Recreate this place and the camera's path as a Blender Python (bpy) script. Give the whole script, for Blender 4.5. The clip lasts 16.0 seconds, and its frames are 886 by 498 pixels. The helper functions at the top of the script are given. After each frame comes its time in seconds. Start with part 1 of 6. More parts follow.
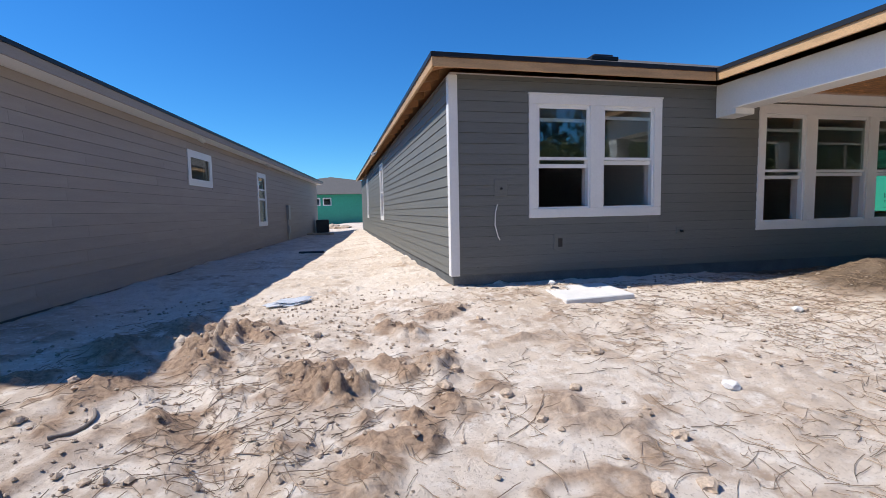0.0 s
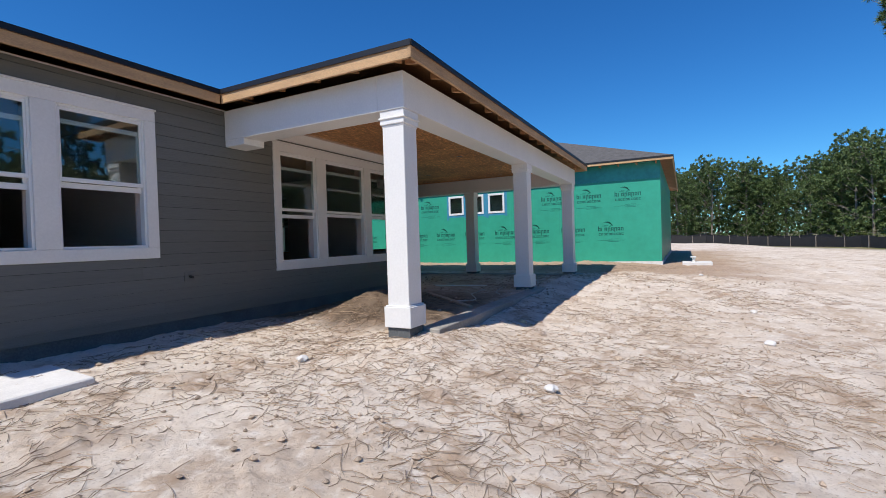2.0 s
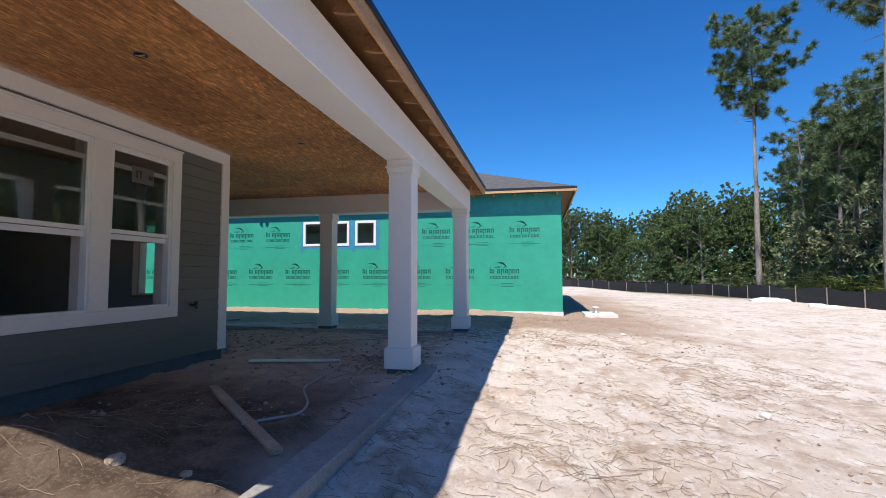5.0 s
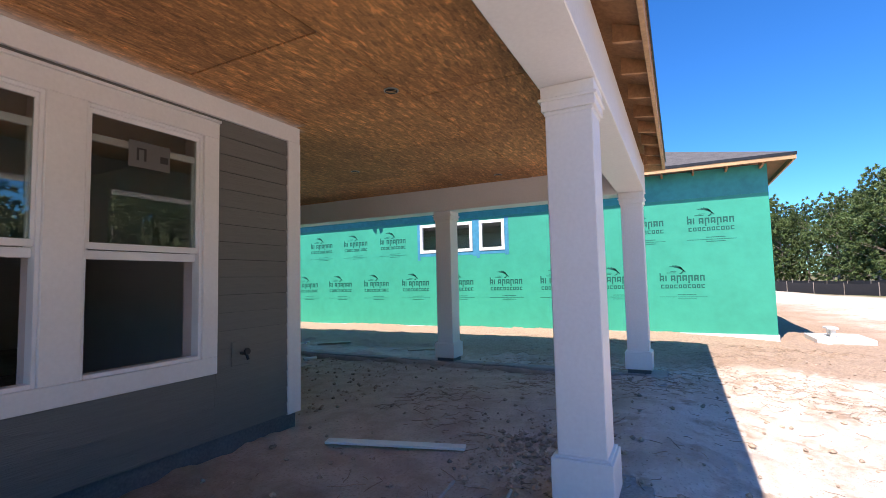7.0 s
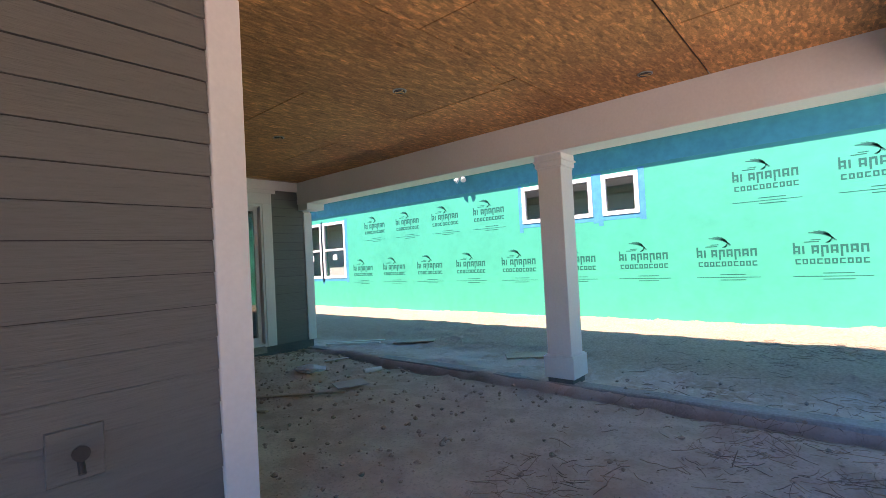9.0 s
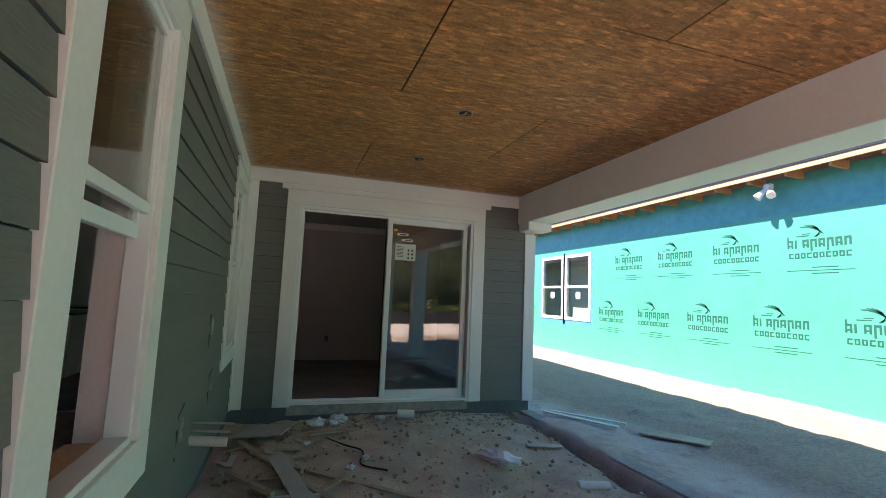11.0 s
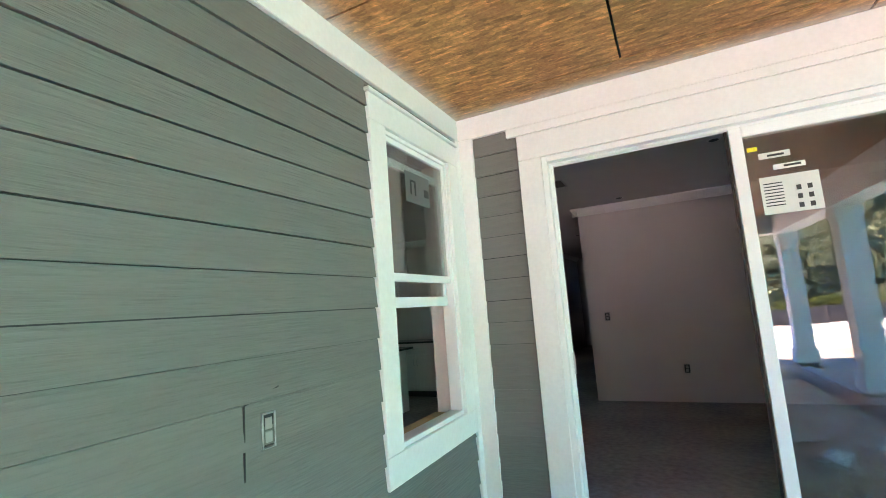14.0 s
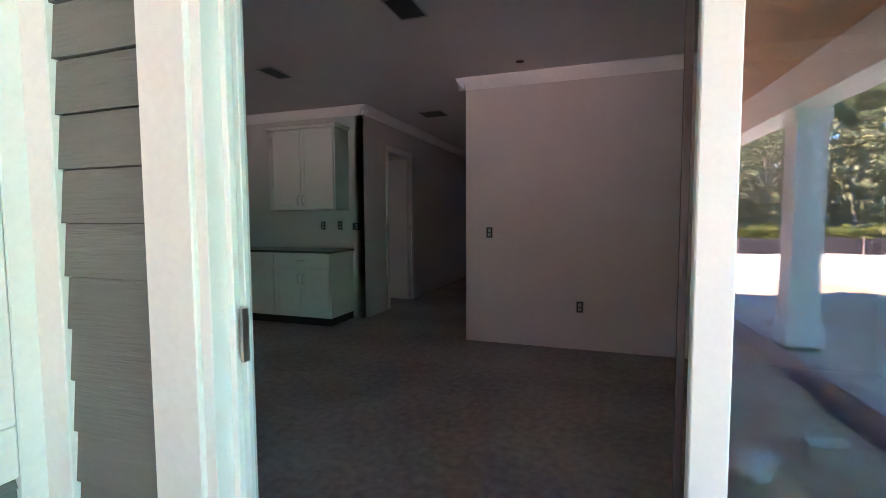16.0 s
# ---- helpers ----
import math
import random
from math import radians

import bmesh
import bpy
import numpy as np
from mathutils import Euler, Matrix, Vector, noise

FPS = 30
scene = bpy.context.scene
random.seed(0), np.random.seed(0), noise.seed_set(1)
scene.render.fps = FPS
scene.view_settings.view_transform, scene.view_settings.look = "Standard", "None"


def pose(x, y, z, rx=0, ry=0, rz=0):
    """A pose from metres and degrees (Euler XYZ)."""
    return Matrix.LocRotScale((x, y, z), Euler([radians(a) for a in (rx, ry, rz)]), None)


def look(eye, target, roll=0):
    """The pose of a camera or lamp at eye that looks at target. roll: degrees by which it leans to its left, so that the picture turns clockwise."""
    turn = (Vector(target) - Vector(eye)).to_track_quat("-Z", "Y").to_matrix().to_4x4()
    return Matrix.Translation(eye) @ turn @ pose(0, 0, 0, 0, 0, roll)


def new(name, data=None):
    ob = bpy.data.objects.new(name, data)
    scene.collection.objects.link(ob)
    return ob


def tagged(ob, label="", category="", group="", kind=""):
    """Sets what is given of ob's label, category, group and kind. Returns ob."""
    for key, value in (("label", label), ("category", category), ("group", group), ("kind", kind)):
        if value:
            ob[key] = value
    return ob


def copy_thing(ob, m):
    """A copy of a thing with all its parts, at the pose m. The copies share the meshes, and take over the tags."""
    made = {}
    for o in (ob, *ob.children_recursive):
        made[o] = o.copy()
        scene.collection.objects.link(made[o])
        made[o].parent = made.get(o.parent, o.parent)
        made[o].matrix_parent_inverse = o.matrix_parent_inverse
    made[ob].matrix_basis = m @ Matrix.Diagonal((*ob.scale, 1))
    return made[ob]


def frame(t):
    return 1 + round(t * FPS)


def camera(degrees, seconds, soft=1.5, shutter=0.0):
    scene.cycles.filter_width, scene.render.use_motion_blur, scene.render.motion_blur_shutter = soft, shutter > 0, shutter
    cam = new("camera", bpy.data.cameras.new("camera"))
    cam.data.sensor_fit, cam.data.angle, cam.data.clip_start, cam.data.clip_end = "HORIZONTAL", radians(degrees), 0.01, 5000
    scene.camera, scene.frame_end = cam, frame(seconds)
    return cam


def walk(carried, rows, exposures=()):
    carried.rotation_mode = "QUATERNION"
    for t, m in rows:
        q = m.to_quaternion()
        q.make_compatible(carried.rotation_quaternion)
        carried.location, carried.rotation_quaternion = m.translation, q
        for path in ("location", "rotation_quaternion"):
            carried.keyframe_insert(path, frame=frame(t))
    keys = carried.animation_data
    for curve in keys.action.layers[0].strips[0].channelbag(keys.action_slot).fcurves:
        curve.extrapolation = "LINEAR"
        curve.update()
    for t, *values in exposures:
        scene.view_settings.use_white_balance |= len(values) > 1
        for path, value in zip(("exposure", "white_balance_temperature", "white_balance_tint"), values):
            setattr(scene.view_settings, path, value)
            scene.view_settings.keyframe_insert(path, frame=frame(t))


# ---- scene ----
cam = camera(87.3, 16.0, soft=0.9)
PATH = [
    (0, (0.437, 0.455, 1.424), (0.88, 2.398, 1.26), -1.1),
    (0.5, (0.648, 0.437, 1.423), (1.513, 2.234, 1.276), 0.1),
    (1, (1.042, 0.513, 1.432), (2.289, 2.072, 1.32), -0.3),
    (1.2, (1.198, 0.621, 1.418), (2.598, 2.045, 1.311), 0.2),
    (1.3, (1.28, 0.679, 1.412), (2.748, 2.033, 1.302), 0.4),
    (1.5, (1.468, 0.816, 1.396), (3.067, 2.012, 1.288), -0.2),
    (2, (1.975, 1.136, 1.384), (3.75, 2.058, 1.352), -1.8),
    (2.5, (2.557, 1.371, 1.441), (4.433, 2.063, 1.505), -3.0),
    (3, (3.174, 1.606, 1.467), (5.117, 2.073, 1.551), -2.0),
    (3.2, (3.415, 1.66, 1.457), (5.376, 2.044, 1.545), -2.1),
    (5.3, (6.217, 2.622, 1.525), (8.167, 3.049, 1.643), 0.5),
    (5.5, (6.47, 2.742, 1.551), (8.411, 3.218, 1.637), 0.8),
    (6, (7.093, 3.032, 1.617), (8.99, 3.654, 1.72), -0.1),
    (6.5, (7.669, 3.32, 1.698), (9.512, 4.092, 1.792), -2.0),
    (7, (8.321, 3.537, 1.715), (10.102, 4.437, 1.849), -1.3),
    (7.5, (8.94, 3.821, 1.768), (10.625, 4.891, 1.899), -1.8),
    (8, (9.565, 4.163, 1.801), (11.224, 5.277, 1.87), -1.7),
    (8.2, (9.79, 4.28, 1.784), (11.423, 5.434, 1.828), -2.7),
    (10.3, (12.007, 5.556, 1.807), (13.061, 7.247, 1.977), 1.7),
    (10.5, (12.14, 5.724, 1.817), (13.05, 7.495, 2.001), 1.7),
    (11, (12.341, 6.222, 1.824), (12.965, 8.111, 2.033), 2.4),
    (11.5, (12.551, 6.823, 1.809), (12.712, 8.813, 1.923), 2.3),
    (12, (12.631, 7.336, 1.796), (12.204, 9.288, 1.712), 0.2),
    (12.5, (12.699, 7.747, 1.776), (11.8, 9.522, 1.573), -3.3),
    (12.9, (12.902, 8.074, 1.844), (11.761, 9.716, 1.864), -4.3),
    (13, (12.944, 8.154, 1.851), (11.772, 9.769, 1.978), -5.4),
    (13.5, (13.046, 8.555, 1.866), (11.977, 10.224, 2.132), -6.3),
    (14, (13.136, 8.993, 1.895), (12.266, 10.775, 2.156), -4.3),
    (14.5, (13.248, 9.54, 1.834), (12.589, 11.422, 1.982), -2.8),
    (15, (13.304, 10.047, 1.856), (12.703, 11.954, 1.844), -0.4),
    (15.5, (13.377, 10.54, 1.797), (12.804, 12.449, 1.626), 0.6),
    (16, (13.378, 11.194, 1.793), (12.717, 13.077, 1.659), -0.3),
]
EXPOSURES = [(0, 0.06, 6500, 10), (1.0, -0.06, 6500, 10), (3.2, -0.1, 6500, 10), (5.5, 0.3, 6500, 13), (7.0, 0.82, 6800, 19), (8.2, 1.5, 7200, 26), (10.3, 1.65, 7500, 27), (11.0, 1.95, 7600, 30), (11.5, 2.45, 7500, 24), (12.0, 3.35, 7500, 29), (13.0, 4.2, 7300, 35), (14.0, 4.15, 7300, 39), (15.0, 3.75, 7300, 45), (16, 4.35, 7500, 49)]
walk(cam, [(t, look(eye, target, roll)) for t, eye, target, roll in PATH], EXPOSURES)

# ---- light ----
world = bpy.data.worlds.new("world")
scene.world = world
world.use_nodes = True
wn = world.node_tree
sky = wn.nodes.new("ShaderNodeTexSky")
sky.sky_type = "NISHITA"
sky.sun_disc = False
sky.sun_elevation = radians(55.4)
sky.sun_rotation = radians(-76.5)
sky.air_density, sky.dust_density, sky.ozone_density = 1.0, 0.0, 3.0
hue = wn.nodes.new("ShaderNodeHueSaturation")
hue.inputs["Saturation"].default_value = 1.25
blue = wn.nodes.new("ShaderNodeMix")
blue.data_type, blue.blend_type = "RGBA", "MULTIPLY"
blue.inputs["Factor"].default_value = 1.0
blue.inputs["B"].default_value = (0.41, 0.87, 1.22, 1)
wn.links.new(sky.outputs[0], hue.inputs["Color"])
wn.links.new(hue.outputs[0], blue.inputs["A"])
wn.links.new(blue.outputs["Result"], wn.nodes["Background"].inputs[0])
wn.nodes["Background"].inputs[1].default_value = 0.115
sun_data = bpy.data.lights.new("sun", "SUN")
sun_data.energy, sun_data.angle, sun_data.color = 5.0, radians(0.53), (1.0, 0.95, 0.88)
sun = new("sun", sun_data)
sun.matrix_world = look((0, 0, 30), (0.67 * 30, -0.16 * 30, 0))


# ---- materials ----
def material(name, colour, rough=0.7, metal=0.0, vary=0.15, scale=3.0, fine=60.0, bump=0.1, bump_scale=None, stretch=(1, 1, 1), colour2=None, island=0.0, trans=0.0, spec=0.5):
    """Two-scale variation of a base colour, fine grain as relief."""
    m = bpy.data.materials.new(name)
    m.use_nodes = True
    nt = m.node_tree
    N, L = nt.nodes, nt.links
    b = N["Principled BSDF"]
    b.inputs["Roughness"].default_value = rough
    b.inputs["Metallic"].default_value = metal
    b.inputs["Specular IOR Level"].default_value = spec
    b.inputs["Transmission Weight"].default_value = trans
    geo = N.new("ShaderNodeTexCoord")
    mp = N.new("ShaderNodeMapping")
    mp.inputs["Scale"].default_value = stretch
    L.new(geo.outputs["Object"], mp.inputs["Vector"])
    big = N.new("ShaderNodeTexNoise")
    big.inputs["Scale"].default_value = scale
    big.inputs["Detail"].default_value = 6
    small = N.new("ShaderNodeTexNoise")
    small.inputs["Scale"].default_value = fine
    small.inputs["Detail"].default_value = 4
    for n in (big, small):
        L.new(mp.outputs[0], n.inputs["Vector"])
    add = N.new("ShaderNodeMath")
    add.operation = "ADD"
    L.new(big.outputs["Fac"], add.inputs[0])
    L.new(small.outputs["Fac"], add.inputs[1])
    ramp = N.new("ShaderNodeMapRange")
    ramp.inputs["From Min"].default_value = 0.7
    ramp.inputs["From Max"].default_value = 1.3
    L.new(add.outputs[0], ramp.inputs["Value"])
    mix = N.new("ShaderNodeMix")
    mix.data_type = "RGBA"
    c2 = colour2 or tuple(c * (1 - vary) for c in colour)
    c1 = colour if colour2 else tuple(min(1, c * (1 + vary * 0.6)) for c in colour)
    mix.inputs["A"].default_value = (*c2, 1)
    mix.inputs["B"].default_value = (*c1, 1)
    L.new(ramp.outputs[0], mix.inputs["Factor"])
    out = mix.outputs["Result"]
    if island:
        src = N.new("ShaderNodeNewGeometry").outputs["Random Per Island"] if island > 0 else N.new("ShaderNodeObjectInfo").outputs["Random"]
        mr = N.new("ShaderNodeMapRange")
        mr.inputs["To Min"].default_value = 1 - abs(island)
        mr.inputs["To Max"].default_value = 1 + abs(island)
        L.new(src, mr.inputs["Value"])
        hs = N.new("ShaderNodeHueSaturation")
        L.new(mr.outputs[0], hs.inputs["Value"])
        L.new(out, hs.inputs["Color"])
        out = hs.outputs[0]
    L.new(out, b.inputs["Base Color"])
    if bump:
        bp = N.new("ShaderNodeBump")
        bp.inputs["Strength"].default_value = bump
        bp.inputs["Distance"].default_value = 0.01
        L.new(small.outputs["Fac"] if not bump_scale else big.outputs["Fac"], bp.inputs["Height"])
        L.new(bp.outputs[0], b.inputs["Normal"])
    return m


SIDING = material("grey_siding", (0.157, 0.161, 0.148), 0.6, vary=0.08, scale=1.5, fine=6, bump=0.55, stretch=(1, 1, 16), island=-0.05)
TAN = material("tan_siding", (0.36, 0.31, 0.265), 0.6, vary=0.10, scale=1.2, fine=25, bump=0.4, stretch=(1, 1, 9), island=-0.04)
WHITE = material("white_trim", (0.80, 0.79, 0.77), 0.5, vary=0.05, scale=2, fine=40, bump=0.08)
VINYL = material("white_vinyl", (0.82, 0.82, 0.81), 0.35, vary=0.03, scale=4, fine=90, bump=0.02)
STEM = material("foundation_paint", (0.12, 0.13, 0.135), 0.8, vary=0.3, scale=3, fine=50, bump=0.4)
CONCRETE = material("concrete", (0.36, 0.34, 0.305), 0.85, vary=0.3, scale=2.5, fine=45, bump=0.4)
PADMAT = material("pad_concrete", (0.72, 0.70, 0.67), 0.85, vary=0.12, scale=5, fine=70, bump=0.3)
LUMBER = material("pine_lumber", (0.55, 0.34, 0.17), 0.65, vary=0.3, scale=2, fine=30, bump=0.2, stretch=(1, 1, 6), island=-0.15)
RAFTER = material("rafter_wood", (0.42, 0.22, 0.10), 0.7, vary=0.3, scale=3, fine=30, bump=0.2, island=-0.15)
OSB = material("osb_sheathing", (0.56, 0.275, 0.10), 0.7, vary=0.5, scale=0.9, fine=60, bump=0.3, colour2=(0.33, 0.14, 0.048), island=0.12)
_on, _ol = OSB.node_tree.nodes, OSB.node_tree.links
_ob = _on["Principled BSDF"]
_ocol = _ob.inputs["Base Color"].links[0].from_socket
_otc = _on.new("ShaderNodeTexCoord")
_prev = _ocol
for _rot, _sc, _amt in ((0.3, (12, 46, 1), 0.45), (1.35, (14, 52, 1), 0.45), (-0.8, (10, 40, 1), 0.40), (2.2, (13, 50, 1), -0.35)):
    _om = _on.new("ShaderNodeMapping")
    _om.inputs["Rotation"].default_value = (0, 0, _rot)
    _om.inputs["Scale"].default_value = _sc
    _ov = _on.new("ShaderNodeTexVoronoi")
    _ov.inputs["Scale"].default_value = 1.0
    _os = _on.new("ShaderNodeSeparateColor")
    _or = _on.new("ShaderNodeMapRange")
    _or.inputs["From Min"].default_value, _or.inputs["From Max"].default_value = 0.68, 1.0
    _or.inputs["To Min"].default_value, _or.inputs["To Max"].default_value = 1.0, 1 + _amt
    _oh = _on.new("ShaderNodeHueSaturation")
    _ol.new(_otc.outputs["Object"], _om.inputs["Vector"])
    _ol.new(_om.outputs[0], _ov.inputs["Vector"])
    _ol.new(_ov.outputs["Color"], _os.inputs[0])
    _ol.new(_os.outputs[0], _or.inputs["Value"])
    _ol.new(_or.outputs[0], _oh.inputs["Value"])
    _ol.new(_prev, _oh.inputs["Color"])
    _prev = _oh.outputs[0]
# white overspray where the trim was painted
_ox = _on.new("ShaderNodeSeparateXYZ")
_ol.new(_otc.outputs["Object"], _ox.inputs[0])


def band(axis, lo, hi):
    r = _on.new("ShaderNodeMapRange")
    r.inputs["From Min"].default_value, r.inputs["From Max"].default_value = lo, hi
    _ol.new(_ox.outputs[axis], r.inputs["Value"])
    return r.outputs[0]


def op(kind, a, b):
    m = _on.new("ShaderNodeMath")
    m.operation = kind
    _ol.new(a, m.inputs[0])
    if isinstance(b, float):
        m.inputs[1].default_value = b
    else:
        _ol.new(b, m.inputs[1])
    return m.outputs[0]


_south = op("MULTIPLY", op("MULTIPLY", band("Y", 6.75, 6.95), band("Y", 6.97, 6.96)), band("X", 11.80, 11.78))
_side = op("MULTIPLY", band("X", 11.98, 11.80), band("Y", 6.90, 6.95))
_spray = op("MAXIMUM", op("MAXIMUM", _south, _side), band("Y", 11.90, 12.09))
_on2 = _on.new("ShaderNodeTexNoise")
_on2.inputs["Scale"].default_value, _on2.inputs["Detail"].default_value = 7.0, 8.0
_ol.new(_otc.outputs["Object"], _on2.inputs["Vector"])
_fac = op("MULTIPLY", op("MULTIPLY", _spray, _spray), op("MULTIPLY", _on2.outputs["Fac"], 1.7))
_omix = _on.new("ShaderNodeMix")
_omix.data_type = "RGBA"
_ol.new(_fac, _omix.inputs["Factor"])
_ol.new(_prev, _omix.inputs["A"])
_omix.inputs["B"].default_value = (0.78, 0.76, 0.73, 1)
_prev = _omix.outputs["Result"]
_ol.new(_prev, _ob.inputs["Base Color"])
SHINGLE = material("asphalt_shingles", (0.10, 0.095, 0.09), 0.9, vary=0.4, scale=6, fine=120, bump=0.5, island=0.25)
DRIP = material("black_drip_edge", (0.012, 0.012, 0.013), 0.45, vary=0.2, bump=0.0)
GREEN = material("green_house_wrap", (0.035, 0.36, 0.24), 0.42, vary=0.10, scale=0.9, fine=5, bump=0.5)
# green wrap tinted bluer: the eave's shade put into the colour
EAVE_SHADE = material("eave_shaded_green_wrap", (0.035, 0.34, 0.30), 0.45, vary=0.18, scale=1.5, fine=8, bump=0.5)
TAPE = material("blue_flashing_tape", (0.05, 0.27, 0.42), 0.45, vary=0.25, scale=8, fine=60, bump=0.2)
PRINT = material("dark_green_print", (0.003, 0.10, 0.075), 0.5, vary=0.05, bump=0.0)
DRYWALL = material("painted_drywall", (0.62, 0.585, 0.56), 0.85, vary=0.06, scale=1.5, fine=80, bump=0.12)
CEILING = material("ceiling_paint", (0.66, 0.64, 0.62), 0.9, vary=0.05, scale=2, fine=90, bump=0.2)
SLAB = material("dusty_slab", (0.36, 0.335, 0.31), 0.85, vary=0.35, scale=1.3, fine=18, bump=0.15)
REVEAL = material("raw_window_jamb", (0.66, 0.56, 0.53), 0.75, vary=0.06, scale=4, fine=60, bump=0.1)
SILLWOOD = material("raw_sill_board", (0.62, 0.45, 0.27), 0.7, vary=0.2, scale=4, fine=40, bump=0.1)
CABINET = material("white_cabinet", (0.74, 0.72, 0.69), 0.4, vary=0.04, bump=0.03)
COUNTER = material("dark_countertop", (0.05, 0.048, 0.045), 0.3, vary=0.4, fine=80, bump=0.0)
STEEL = material("brushed_steel", (0.55, 0.55, 0.54), 0.35, metal=1.0, vary=0.1, bump=0.05)
GALV = material("galvanised_box", (0.42, 0.43, 0.43), 0.45, metal=0.8, vary=0.3, scale=20, bump=0.1)
DARK = material("black_plastic", (0.02, 0.02, 0.022), 0.5, vary=0.2, bump=0.05)
PVC = material("white_pipe", (0.75, 0.74, 0.70), 0.35, vary=0.12, bump=0.03)
PAPER = material("label_paper", (0.70, 0.70, 0.66), 0.7, vary=0.05, bump=0.0)
YELLOW = material("yellow_label", (0.75, 0.65, 0.03), 0.6, vary=0.05, bump=0.0)
INK = material("label_ink", (0.03, 0.03, 0.03), 0.6, vary=0.05, bump=0.0)
LABELGREY = material("grey_film_label", (0.30, 0.31, 0.30), 0.5, vary=0.05, bump=0.0)
FILM = material("dim_film_label", (0.12, 0.125, 0.12), 0.4, vary=0.05, bump=0.0)
PLASTIC = material("crumpled_clear_plastic", (0.72, 0.74, 0.76), 0.25, vary=0.15, scale=12, bump=0.5)
BOARD = material("weathered_board", (0.47, 0.36, 0.25), 0.8, vary=0.35, scale=3, fine=50, bump=0.3)
FIBRE = material("fibre_cement_offcut", (0.50, 0.48, 0.43), 0.8, vary=0.2, scale=5, fine=60, bump=0.2)
STRAW = material("dry_pine_needles", (0.31, 0.22, 0.145), 0.8, vary=0.3, bump=0.0, island=0.4)
CLOD = material("dirt_clods", (0.45, 0.35, 0.26), 0.95, vary=0.4, scale=9, fine=60, bump=0.5, island=0.25)
BARK = material("pine_bark", (0.29, 0.245, 0.21), 0.95, vary=0.5, scale=1.5, fine=14, bump=0.8, stretch=(1, 1, 0.3))
NEEDLE = material("pine_foliage", (0.12, 0.18, 0.07), 0.6, vary=0.35, scale=0.6, fine=6, bump=0.0, island=0.35)
LEAF = material("broad_foliage", (0.11, 0.165, 0.05), 0.55, vary=0.4, scale=0.35, fine=4, bump=0.0, island=0.35)
BRUSH = material("brush_foliage", (0.20, 0.22, 0.10), 0.6, vary=0.4, scale=0.5, fine=5, bump=0.0, island=0.4)
PALM = material("palmetto_foliage", (0.20, 0.24, 0.05), 0.5, vary=0.35, scale=0.8, fine=6, bump=0.0, island=0.3)
FABRIC = material("silt_fence_fabric", (0.016, 0.015, 0.016), 0.7, vary=0.3, scale=2, fine=20, bump=0.3)
ORANGE = material("orange_clip", (0.75, 0.22, 0.05), 0.5, vary=0.05, bump=0.0)

GLASS = bpy.data.materials.new("window_glass")
GLASS.use_nodes = True
_n, _l = GLASS.node_tree.nodes, GLASS.node_tree.links
_n.remove(_n["Principled BSDF"])
_gl, _tr, _mx, _lw = _n.new("ShaderNodeBsdfGlossy"), _n.new("ShaderNodeBsdfTransparent"), _n.new("ShaderNodeMixShader"), _n.new("ShaderNodeLayerWeight")
_pw, _fr = _n.new("ShaderNodeMath"), _n.new("ShaderNodeMapRange")
_pw.operation = "POWER"
_pw.inputs[1].default_value = 5.0
_gl.inputs["Roughness"].default_value = 0.0
_gl.inputs["Color"].default_value = (1.0, 1.0, 0.98, 1)
_tr.inputs["Color"].default_value = (0.80, 0.84, 0.83, 1)
_lw.inputs["Blend"].default_value = 0.5
_fr.inputs["To Min"].default_value, _fr.inputs["To Max"].default_value = 0.08, 1.0
_l.new(_lw.outputs["Facing"], _pw.inputs[0])
_l.new(_pw.outputs[0], _fr.inputs["Value"])
_l.new(_fr.outputs[0], _mx.inputs[0])
_l.new(_tr.outputs[0], _mx.inputs[1])
_l.new(_gl.outputs[0], _mx.inputs[2])
_l.new(_mx.outputs[0], _n["Material Output"].inputs[0])

# sand: pale sand, tan dirt, worn grey patches; grass and litter past the silt fence
SAND = bpy.data.materials.new("sandy_ground")
SAND.use_nodes = True
_n, _l = SAND.node_tree.nodes, SAND.node_tree.links
_b = _n["Principled BSDF"]
_b.inputs["Roughness"].default_value = 0.95
_b.inputs["Specular IOR Level"].default_value = 0.15
_tc = _n.new("ShaderNodeTexCoord")


def noise_node(scale, detail=6, rough=0.6):
    t = _n.new("ShaderNodeTexNoise")
    t.inputs["Scale"].default_value, t.inputs["Detail"].default_value, t.inputs["Roughness"].default_value = scale, detail, rough
    _l.new(_tc.outputs["Object"], t.inputs["Vector"])
    return t


def ramp_node(src, lo, hi):
    r = _n.new("ShaderNodeMapRange")
    r.inputs["From Min"].default_value, r.inputs["From Max"].default_value = lo, hi
    _l.new(src, r.inputs["Value"])
    return r.outputs[0]


def mix_node(fac, a, b):
    x = _n.new("ShaderNodeMix")
    x.data_type = "RGBA"
    _l.new(fac, x.inputs["Factor"])
    for key, v in (("A", a), ("B", b)):
        if isinstance(v, tuple):
            x.inputs[key].default_value = (*v, 1)
        else:
            _l.new(v, x.inputs[key])
    return x.outputs["Result"]


